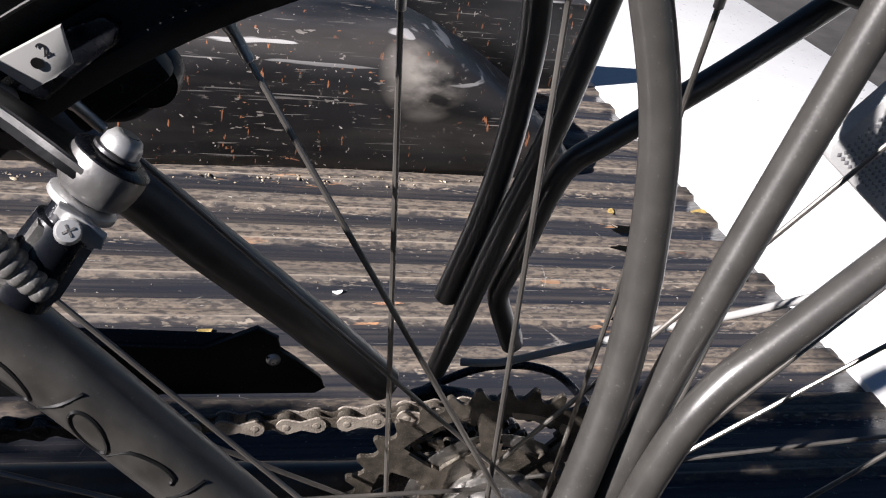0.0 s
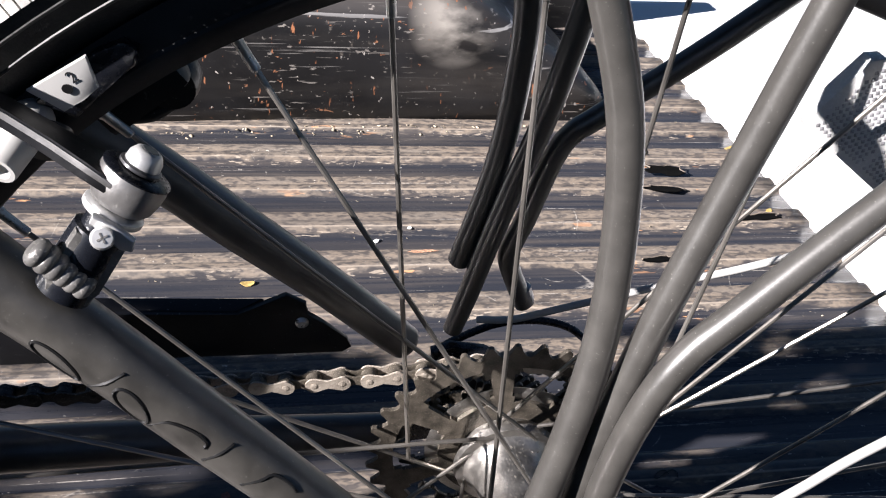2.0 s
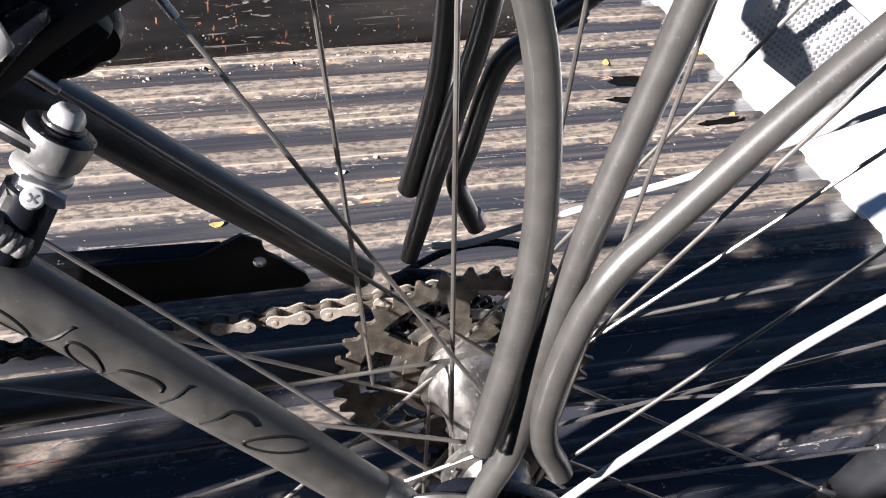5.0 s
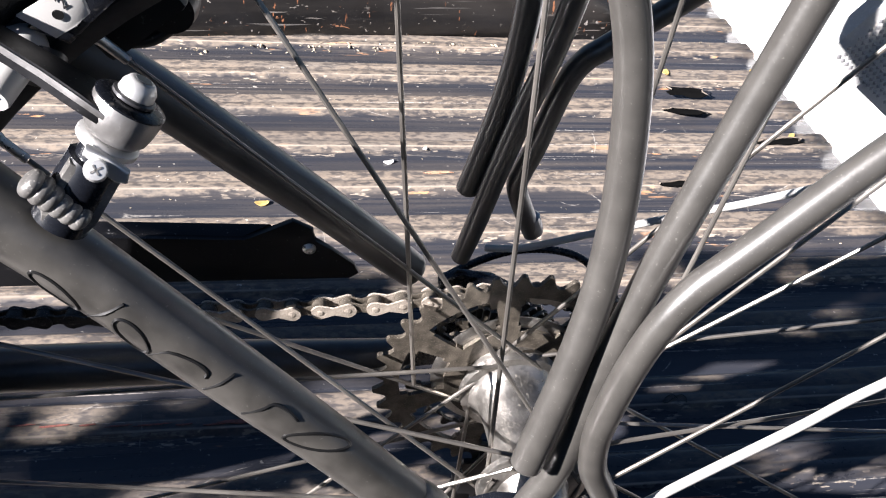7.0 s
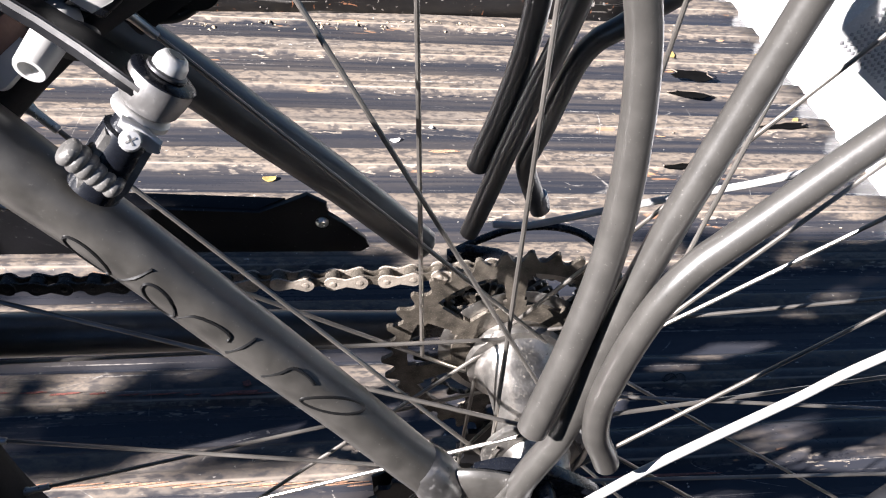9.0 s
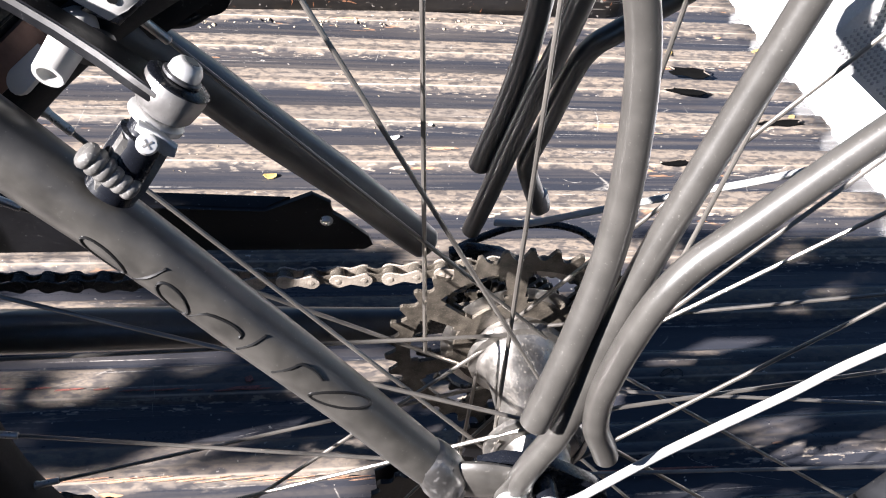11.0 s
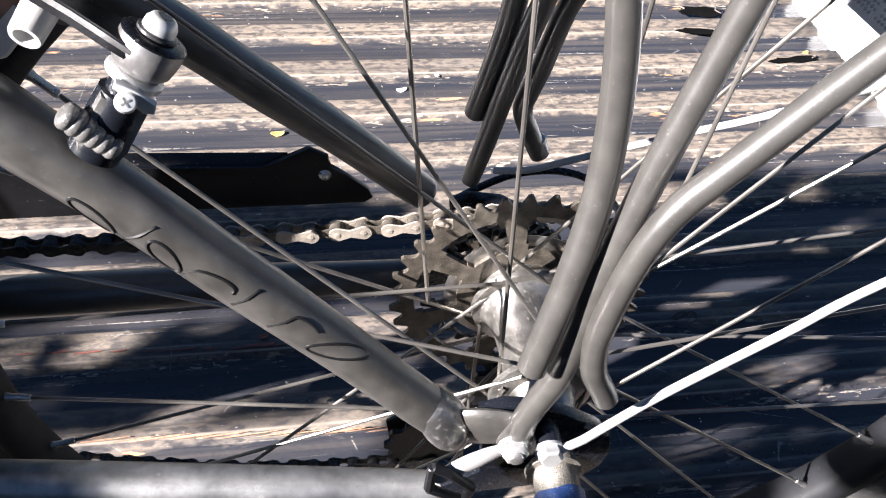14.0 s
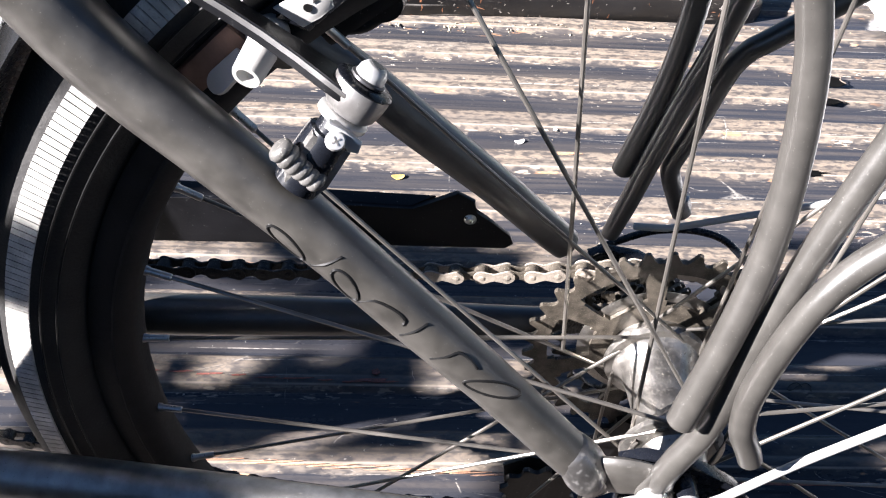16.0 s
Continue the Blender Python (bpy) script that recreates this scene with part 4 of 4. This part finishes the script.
part("locknut", lathe([(0, 0.0145), (0.004, 0.0145), (0.0048, 0.0130), (0.0052, 0.0090), (0.0150, 0.0090)], AXLE + Vector((0, -0.0485, 0)), AXLE + Vector((0, -1.0, 0)), 28), black_paint, wheel)
# lever strip with a slotted bracket by the near dropout
part("lever_strip", tube([(-0.0300, -0.0850, 0.3465, 0.0030), (-0.0370, -0.0862, 0.3440, 0.0048), (-0.0440, -0.0868, 0.3395, 0.0056), (-0.0520, -0.0870, 0.3330, 0.0050), (-0.0570, -0.0870, 0.3270, 0.0040)], 16, 6, 0.3, (0, 1, 0)), white_enamel, bike, "bare metal strip by the axle")
bm = bmesh.new()
for a, b in (((-0.0600, 0.3420), (-0.0530, 0.3370)), ((-0.0530, 0.3370), (-0.0430, 0.3250)), ((-0.0600, 0.3420), (-0.0605, 0.3260)), ((-0.0605, 0.3260), (-0.0450, 0.3140)), ((-0.0430, 0.3250), (-0.0450, 0.3140))):
    tube([(a[0], -0.090, a[1], 0.0022), (b[0], -0.090, b[1], 0.0022)], 8, 1, bm=bm)
part("bracket", bm, black_plastic, bike, "black slotted plastic bracket")

# rim brake on the near seat stay
AX = Vector((0.523, 0.209, 0.827)).normalized()
P0 = Vector((-0.1550, -0.0500, 0.4966)) - AX * 0.022
brake = part("rim_brake", lathe([(-0.004, 0.0080), (0.010, 0.0080), (0.0175, 0.0076), (0.018, 0.0060), (0.030, 0.0060)], P0, P0 + AX, 24), black_paint, bike, "black and silver rim brake on its pivot boss")
ARM = (Vector((-0.034, 0.004, 0.019)) - AX * Vector((-0.034, 0.004, 0.019)).dot(AX)).normalized()
SIDE = AX.cross(ARM)
SIDE = SIDE if SIDE.y > 0 else -SIDE

# ripples of the weld on the stay
w0, w1 = Vector((-0.1720, -0.0600, 0.4916)), Vector((-0.1616, -0.0600, 0.4804))
d = (w1 - w0).normalized()
bm = bmesh.new()
for k in range(6):
    c = w0.lerp(w1, k / 5)
    r = (0.0044, 0.0045, 0.0044, 0.0042, 0.0041, 0.0039)[k]
    lathe([(-0.0022, r * 0.55), (-0.0017, r * 0.80), (-0.0010, r * 0.94), (0.0, r), (0.0010, r * 0.94), (0.0017, r * 0.80), (0.0022, r * 0.55)], c, c + d, 18, bm=bm)
tube([(*w0, 0.0026), (*w1, 0.0024)], 12, 1, bm=bm)
part("weld", bm, weld_grey, brake, "rippled grey weld bead")
# flat-sided boss body with a worn front face
part("boss_body", slab([(-0.0075, 0.0010), (-0.0060, -0.0035), (0.0060, -0.0040), (0.0078, 0.0015), (0.0074, 0.0165), (-0.0070, 0.0165)], 0.0125, P0 + AX * 0.0005, (0.80, 0.10, -0.53), AX, 0.0022), weld_grey, brake, "worn grey and black pivot boss body")
part("clamp_ring", lathe([(0.0228, 0.0070), (0.0231, 0.0084), (0.0235, 0.0087), (0.0250, 0.0087), (0.0254, 0.0082), (0.0260, 0.0060)], P0, P0 + AX, 28), pale_alloy, brake, "pale alloy spring ring")
tab = [(-0.0040, 0.0030), (0.0020, 0.0026), (0.0085, 0.0010), (0.0092, -0.0030), (0.0060, -0.0042), (0.0020, -0.0016), (-0.0040, -0.0004)]
part("clamp_tab", slab(tab, 0.0022, P0 + AX * 0.0222 - SIDE * 0.0086, (0.86, -0.05, -0.50), (0.42, -0.12, 0.88), 0.0007), pale_alloy, brake, "pale bent spring tab")
s0 = Vector((-0.1552, -0.0600, 0.4965))
view = Vector((0.20, -0.78, 0.58)).normalized()
scr = part("screw", lathe([(0, 0.0032), (0.0022, 0.0032), (0.0032, 0.0026), (0.0034, 0.0010)], s0, s0 + view, 20), pale_alloy, brake, "small bright cross head screw")
for turn in (0, 90):
    m = Matrix.Translation(s0 + view * 0.0033) @ view.to_track_quat("Z", "Y").to_matrix().to_4x4() @ pose(0, 0, 0, 0, 0, turn + 20)
    part("screw_slot", box((0.0030, 0.0005, 0.0005), m), weld_grey, scr)
part("arm_boss", lathe([(0.0262, 0.0060), (0.0268, 0.0078), (0.0285, 0.0090), (0.0320, 0.0096), (0.0350, 0.0098), (0.0368, 0.0095), (0.0374, 0.0080)], P0, P0 + AX, 36), cup_alloy, brake, "worn silver brake arm boss")
part("washer", lathe([(0.0366, 0.0088), (0.0369, 0.0097), (0.0374, 0.0098), (0.0382, 0.0084), (0.0385, 0.0050)], P0, P0 + AX, 32), black_paint, brake, "dark domed washer")
part("collar", lathe([(0.0384, 0.0056), (0.0387, 0.0060), (0.0395, 0.0060), (0.0398, 0.0054)], P0, P0 + AX, 28), satin_black_metal, brake)
head = part("pivot_bolt", lathe([(0.0396, 0.0047), (0.0400, 0.0050), (0.0422, 0.0048), (0.0440, 0.0037), (0.0444, 0.0028)], P0, P0 + AX, 28), pale_alloy, brake, "pale button head bolt")
part("socket", lathe([(0.0, 0.0024), (0.0003, 0.0024)], P0 + AX * 0.04430, P0 + AX * 1.0, 6), satin_black_metal, head)
# arm: a flat bar with a worn silver edge that climbs beside the rim
bar = [(-0.004, 0.0080), (-0.004, -0.0050), (0.004, -0.0085), (0.012, -0.0062), (0.022, -0.0036), (0.034, -0.0020), (0.046, -0.0020), (0.060, -0.0035), (0.075, -0.0040), (0.075, 0.0060), (0.046, 0.0085), (0.020, 0.0085)]
o = P0 + AX * 0.0325
part("brake_arm", slab(bar, 0.0046, o, ARM, SIDE, 0.0012), black_plastic, brake, "black brake arm with silver worn edge")
lower = [(-0.002, -0.0066), (0.004, -0.0085), (0.012, -0.0062), (0.022, -0.0036), (0.034, -0.0020), (0.046, -0.0020), (0.060, -0.0035), (0.075, -0.0040)]
edge = [(a, b - 0.0005) for a, b in lower] + [(a, b + 0.0007) for a, b in reversed(lower)]
part("worn_edge", slab(edge, 0.0017, o + AX * 0.0008, ARM, SIDE, 0.0005), cup_alloy, brake, "bare silver worn edge")
c1 = Vector((-0.1866, -0.0350, 0.5010))
c0 = Vector((-0.1808, -0.0150, 0.5070))
ax2 = (c1 - c0).normalized()
L2 = (c1 - c0).length
part("pad_bolt", lathe([(-0.003, 0.0050), (0.0005, 0.0070), (0.0060, 0.0070), (0.0085, 0.0058), (L2 - 0.001, 0.0052), (L2, 0.0048), (L2, 0.0034), (L2 - 0.004, 0.0030)], c0, c0 + ax2, 26), white_enamel, brake, "pale cylindrical pad bolt with hex socket")
hn = Vector((-0.42, -0.72, 0.55)).normalized()
hu = (Vector((0.60, 0, 0.80)) - hn * Vector((0.60, 0, 0.80)).dot(hn)).normalized()
tongue = [(0.0085, -0.0040), (0.0085, 0.0040)] + [(-0.0045 + 0.0045 * math.cos(radians(a)), 0.0045 * math.sin(radians(a))) for a in range(90, 271, 20)]
part("pad_holder", slab(tongue, 0.0024, Vector((-0.1950, -0.0245, 0.4955)), hu, hn.cross(hu), 0.0007), white_enamel, brake, "bent pale metal pad holder")
part("brake_pad", box((0.036, 0.010, 0.011), Matrix.Translation((-0.2030, -0.0165, 0.4950)) @ pose(0, 0, 0, 0, -46, 0), 0.0015), pad_brown, brake, "brown brake block")
part("spacer", lathe([(0, 0.0070), (0.006, 0.0070), (0.008, 0.005)], (-0.1770, -0.0160, 0.5040), (-0.178, -0.0300, 0.494), 20), black_plastic, brake)
plate_u, plate_v = Vector((1, 0, 0)), Vector((0, -0.15, 0.99))
po = Vector((-0.1663, -0.0290, 0.5247))
plate = slab([(-0.0110, -0.0016), (0.0060, 0.0104), (0.0080, 0.0004), (0.0040, -0.0035), (-0.0020, -0.0081)], 0.0016, po, plate_u, plate_v, 0.0004)
part("noodle_plate", plate, white_enamel, brake, "bright metal plate with round hole")
pn = plate_u.cross(plate_v)
pn = pn if pn.y < 0 else -pn
# black disc laid on the plate as the dark of its hole
part("hole", lathe([(0, 0.0015), (0.0003, 0.0015)], po + pn * 0.0010, po + pn, 16), lettering, brake)
# the figure stamped on the plate
letter = bpy.data.curves.new("stamped_figure", "FONT")
letter.body, letter.size, letter.extrude = "2", 0.0052, 0.00005
draft = new("stamped_figure", letter)
shape = bpy.data.meshes.new_from_object(draft.evaluated_get(bpy.context.evaluated_depsgraph_get()))
bpy.data.objects.remove(draft)
shape.materials.clear()
shape.materials.append(satin_black_metal)
figure = new("stamped_figure", shape)
figure.parent = brake
tx = Vector((0.82, 0, 0.572))
tx = (tx - pn * tx.dot(pn)).normalized()
ty = pn.cross(tx)
figure.matrix_local = Matrix.Translation(po + pn * 0.0010 + tx * 0.0022 + ty * 0.0004) @ Matrix((tx, ty, pn)).transposed().to_4x4()
part("cartridge", slab([(-0.1790, 0.5135), (-0.1610, 0.5300), (-0.1530, 0.5335), (-0.1490, 0.5315), (-0.1500, 0.5265), (-0.1560, 0.5215), (-0.1680, 0.5090)], 0.0050, (0, -0.0158, 0), (1, 0, 0), (0, 0, 1), 0.0012), black_paint, brake, "black brake block cartridge")
# far side pad
far = part("far_brake_block", box((0.034, 0.012, 0.012), Matrix.Translation((-0.1560, 0.0205, 0.4990)) @ pose(0, 0, 0, 0, -40, 0), 0.003), black_plastic, bike, "black brake block on the far rim side")
part("pad_holder", lathe([(0, 0.0088), (0.004, 0.0098), (0.010, 0.0098), (0.0125, 0.0085), (0.014, 0.0050)], (-0.1475, 0.0220, 0.5000), (-0.1455, 0.0820, 0.5080), 26), black_plastic, far)
part("pad_clip", tube([(-0.1610, 0.0260, 0.4870, 0.0040), (-0.1540, 0.0270, 0.4885, 0.0046), (-0.1470, 0.0280, 0.4925, 0.0040)], 14, 5, 0.7), black_plastic, far)
bolt = part("far_screw", lathe([(0, 0.0026), (0.0018, 0.0026), (0.0028, 0.0016)], (-0.1470, 0.0262, 0.5078), (-0.1440, -0.0300, 0.5500), 16), steel, far, "small bright far side bolt")

# ---- unseen tree added beside the truck; its leaves are placed to shade the bed ----
def tree():
    rng = random.Random(4)
    slope = SUN_SLOPE
    base = Vector((-3.9, -2.5, -0.78))
    root = thing("tree", "unseen leafy tree added to shade the truck bed", "tree", at=base)
    part("trunk", tube([(0, 0, 0, 0.16), (0.05, 0.02, 1.2, 0.12), (0.0, 0.02, 2.6, 0.10), (-0.2, -0.1, 4.4, 0.06)], 14), bark, root)
    part("limb", tube([(0.05, 0.05, 1.9, 0.06), (0.5, 0.5, 2.2, 0.035), (1.05, 1.05, 2.30, 0.024), (1.60, 1.60, 2.08, 0.016), (2.10, 2.05, 1.86, 0.010), (2.60, 2.20, 1.74, 0.005)], 10), bark, root)
    part("limb", tube([(0.0, 0.02, 2.9, 0.05), (-0.9, -0.7, 3.9, 0.03), (-1.7, -1.4, 4.4, 0.012)], 10), bark, root)
    bm = bmesh.new()

    def leaf(c, size):
        q = Euler((rng.uniform(-1.1, 1.1), rng.uniform(-1.1, 1.1), rng.uniform(0, 6.28))).to_matrix()
        v = [bm.verts.new(c - base + q @ Vector((size * x, size * y, size * z))) for x, y, z in ((-1, 0, 0), (-0.3, 0.42, 0.1), (0.5, 0.34, 0.05), (1, 0, -0.1), (0.5, -0.34, 0.05), (-0.3, -0.42, 0.1))]
        bm.faces.new(v)

    # sprays of leaves along the low limb: where each spray's shade falls on the bed, how many leaves, how open it is
    sprays = (
        (-0.46, 0.08, 0.305, 0.447, 3400, 0.34),
        (-0.46, -0.10, 0.160, 0.240, 2800, 0.40),
        (-0.46, -0.12, 0.240, 0.305, 2300, 0.30),
        (0.10, 0.325, 0.140, 0.210, 520, -0.04),
        (0.08, 0.45, 0.040, 0.138, 1300, 0.30),
        (-0.02, 0.300, 0.146, 0.178, 900, 0.42),
        (0.38, 0.485, 0.200, 0.285, 500, 0.35),
        (0.525, 0.63, 0.110, 0.145, 320, 0.50),
        (0.26, 0.62, 0.345, 0.490, 1700, 0.22),
    )
    # gaps between the sprays: middle, half length, half width and turn of each patch of sun
    gaps = (
        (-0.405, 0.407, 0.100, 0.026, 4), (-0.345, 0.350, 0.095, 0.024, 3), (-0.300, 0.286, 0.120, 0.015, 7),
        (-0.270, 0.268, 0.034, 0.013, 45), (-0.310, 0.250, 0.042, 0.014, 25), (-0.203, 0.286, 0.026, 0.020, 10),
        (-0.376, 0.240, 0.024, 0.018, 60), (-0.208, 0.187, 0.060, 0.017, 21), (-0.356, 0.197, 0.022, 0.015, 40),
        (-0.115, 0.216, 0.026, 0.015, 15),
    )

    def in_gap(x, y):
        for gx, gy, rx, ry, turn in gaps:
            c, k = math.cos(radians(turn)), math.sin(radians(turn))
            u, v = (x - gx) * c + (y - gy) * k, (y - gy) * c - (x - gx) * k
            if (u / rx) ** 2 + (v / ry) ** 2 < 1 + 0.5 * noise.noise((x * 60, y * 60, gx)):
                return True
        return y < 0.166 + 0.065 * (x + 0.3) and x < 0.0

    for x0, x1, y0, y1, count, opening in sprays:
        for _ in range(count):
            x, y, t = rng.uniform(x0, x1), rng.uniform(y0, y1), rng.uniform(1.05, 1.25)
            rag = 0.012 * noise.noise((x * 9, y0 * 5, 1.3))
            if not y0 + rag < y < y1 + rag or noise.noise((x * 13 + y * 6, y * 17, 3.7 + y0)) > opening or in_gap(x, y):
                continue
            leaf(Vector((x, y, 0)) - slope * t, rng.uniform(0.010, 0.016))
    for _ in range(2200):
        a, h = rng.uniform(0, 6.28), rng.gauss(0, 0.45)
        r = abs(rng.gauss(0.5, 0.3))
        c = base + Vector((-1.9 + 1.2 * r * math.cos(a), -1.7 + 0.9 * r * math.sin(a), 4.6 + h))
        leaf(c, rng.uniform(0.03, 0.06))
    crown = part("crown", bm, foliage, root)
    crown["kind"] = "stuff"


tree()

# ---- loose litter in the bed ----
def floor_height(x, y):
    """Height of the ribbed floor under a place of the bed."""
    across = (y * math.cos(YAW) - x * math.sin(YAW) - 0.550) / RIB % 1.0
    return -0.0040 if across < 0.46 else (0.0022 if across > 0.53 and across < 0.90 else -0.0010)


def litter(name, label, category, at, size, mat, turn, group=""):
    n = 10
    out = []
    for k in range(n):
        a = 2 * math.pi * k / n
        r = 0.72 + 0.28 * noise.noise((at[0] * 31 + math.cos(a), at[1] * 17 + math.sin(a), 0))
        out.append((size[0] * r * math.cos(a), size[1] * r * math.sin(a)))
    bm = slab(out, 0.0012, (0, 0, 0), (1, 0, 0), (0, 1, 0), 0.0003)
    for v in bm.verts:
        v.co.z += 3.0 * (v.co.x**2 / max(size[0], 1e-4)) * 0.12
    ob = part(name, bm, mat)
    ob.location, ob.rotation_euler = (at[0], at[1], floor_height(*at) + 0.0010), (0.03, -0.03, radians(turn))
    return tagged(ob, label, category, group)


litter("leaf", "small yellow dry leaf lying on the bed floor", "leaf", (-0.157, 0.565), (0.011, 0.006), leaf_yellow, 8)
litter("leaf", "small yellow dry leaf lying on the bed floor", "leaf", (0.578, 0.915), (0.020, 0.012), leaf_yellow, 20)
litter("leaf", "small yellow dry leaf lying on the bed floor", "leaf", (0.560, 0.735), (0.008, 0.006), leaf_yellow, 40)
litter("leaf", "small yellow dry leaf lying on the bed floor", "leaf", (0.423, 0.894), (0.010, 0.007), leaf_yellow, 70)
litter("paper_scrap", "torn white paper scrap on the bed floor", "paper scrap", (-0.0075, 0.652), (0.009, 0.005), paper_white, 10)
litter("paper_scrap", "torn white paper scrap on the bed floor", "paper scrap", (0.040, 0.680), (0.004, 0.004), paper_white, 60)


# ---- wear of the bed floor: black sheets for torn openings, and paint rubs, and a pale box further in ----
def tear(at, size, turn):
    """A flat black sheet for the dark of a torn opening in the liner, with a raised lip."""
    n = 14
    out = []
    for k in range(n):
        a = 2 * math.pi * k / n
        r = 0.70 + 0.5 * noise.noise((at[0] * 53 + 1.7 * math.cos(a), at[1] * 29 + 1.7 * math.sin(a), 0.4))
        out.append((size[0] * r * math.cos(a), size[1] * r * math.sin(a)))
    hole = part("opening_dark_sheet", slab(out, 0.0012, (0, 0, 0), (1, 0, 0), (0, 1, 0)), hole_black, floor)
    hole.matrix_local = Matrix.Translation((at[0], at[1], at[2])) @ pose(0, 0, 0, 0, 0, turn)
    rim = [(x, y, 0.0012 + 0.0022 * abs(noise.noise((x * 90, y * 90, at[0]))), 0.0011) for x, y in out[: n // 2 + 1]]
    part("torn_lip", tube(rim, 8, 4, 0.7), liner, hole)


floor = bpy.data.objects["floor"]
unyaw = Matrix.Rotation(-YAW, 4, "Z")
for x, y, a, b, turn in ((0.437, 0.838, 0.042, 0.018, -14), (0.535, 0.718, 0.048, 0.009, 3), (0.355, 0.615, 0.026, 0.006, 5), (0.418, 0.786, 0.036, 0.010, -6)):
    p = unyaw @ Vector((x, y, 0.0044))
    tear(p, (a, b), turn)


def rub(name, mat, at, size, turn):
    """A thin irregular film of paint left on the liner."""
    n = 18
    out = []
    for k in range(n):
        a = 2 * math.pi * k / n
        r = 0.75 + 0.45 * noise.noise((at[0] * 41 + 2.3 * math.cos(a), at[1] * 37 + 2.3 * math.sin(a), 0.9))
        out.append((size[0] * r * math.cos(a), size[1] * r * math.sin(a)))
    p = unyaw @ Vector((at[0], at[1], 0.0036))
    ob = part(name, slab(out, 0.0006, (0, 0, 0), (1, 0, 0), (0, 1, 0)), mat, floor)
    ob.matrix_local = Matrix.Translation(p) @ pose(0, 0, 0, 0, 0, turn)


rub("paint_rub", red_paint, (-0.161, 0.2600), (0.0055, 0.0050), 40)
rub("paint_rub", red_paint, (-0.165, 0.2500), (0.022, 0.0024), 4)
rub("paint_rub", red_paint, (0.190, 0.160), (0.10, 0.0016), -1)
for k in range(14):
    rub("paint_rub", orange_paint, (-0.36 + 0.024 * k, 0.1545 + 0.002 * noise.noise((k * 1.7, 0, 0))), (0.024 + 0.006 * (k % 3), 0.0006 + 0.0004 * (k % 2)), 3.0 + 0.4 * (k % 3))
for k in range(9):
    rub("paint_rub", red_paint, (-0.37 + 0.027 * k, 0.2470 + 0.003 * noise.noise((k * 2.3, 1, 0))), (0.009 + 0.004 * (k % 3), 0.0012), 3)
rub("paint_rub", paper_white, (-0.30, 0.133), (0.05, 0.0012), 2)
rub("paint_rub", orange_paint, (0.052, 0.6255), (0.022, 0.0035), 3)


def crumbs():
    """Pale crumbs of bark and grit, thickest where the floor meets the wheel arch."""
    rng = random.Random(11)
    bm = bmesh.new()
    for k in range(330):
        if k < 210:
            x = rng.uniform(-0.75, 0.55)
            y = 0.945 + 0.105 * x - abs(rng.gauss(0, 0.010))
            size = rng.uniform(0.0007, 0.0024) * (1.8 if rng.random() < 0.06 else 1.0)
        else:
            x, y, size = rng.uniform(-0.5, 0.6), rng.uniform(0.30, 0.95), rng.uniform(0.0005, 0.0013)
        m = Matrix.Translation((x, y, floor_height(x, y) + size * 0.2)) @ pose(0, 0, 0, rng.uniform(-20, 20), rng.uniform(-20, 20), rng.uniform(0, 360))
        made = bmesh.ops.create_icosphere(bm, subdivisions=1, radius=1, matrix=m @ Matrix.Diagonal((size * rng.uniform(0.8, 2.0), size * 0.7, size * 0.35, 1)))["verts"]
        for v in made:
            v.co += Vector((1, 1, 0.3)) * size * 0.35 * noise.noise(v.co * 400)
    ob = part("crumbs", bm, crumb, None, "", 60)
    tagged(ob, "pale crumbs of bark and grit on the bed floor", "crumbs", kind="stuff")


crumbs()
curl = [(0.012 * math.cos(0.9 * k) * (1 - 0.06 * k) + 0.002 * k, 0.005 * math.sin(1.3 * k), 0.0006, 0.0006) for k in range(9)]
ob = part("fibre", tube(curl, 6, 5), lettering)
ob.location = (0.240, 0.271, 0.0032)
tagged(ob, "thin black curled fibre lying on the bed floor", "fibre")
# worn print on the far rack leg, too small to read
for k in range(8):
    part("print_bar", box((0.0008, 0.0003, 0.0016 + 0.0010 * (k % 3)), Matrix.Translation((-0.0212 + 0.00055 * k, 0.0733, 0.3620 + 0.0042 * k)) @ pose(0, 0, 0, 0, 8, 0)), grey_alloy, rack)
case = part("storage_box", box((0.40, 0.32, 0.05), Matrix.Translation((0, 0, 0.025)), 0.012, segments=3), body_white)
case.location, case.rotation_euler = (-0.78, 0.72, 0.0022), (0, 0, radians(4))
tagged(case, "plain white box standing on the bed floor", "box")
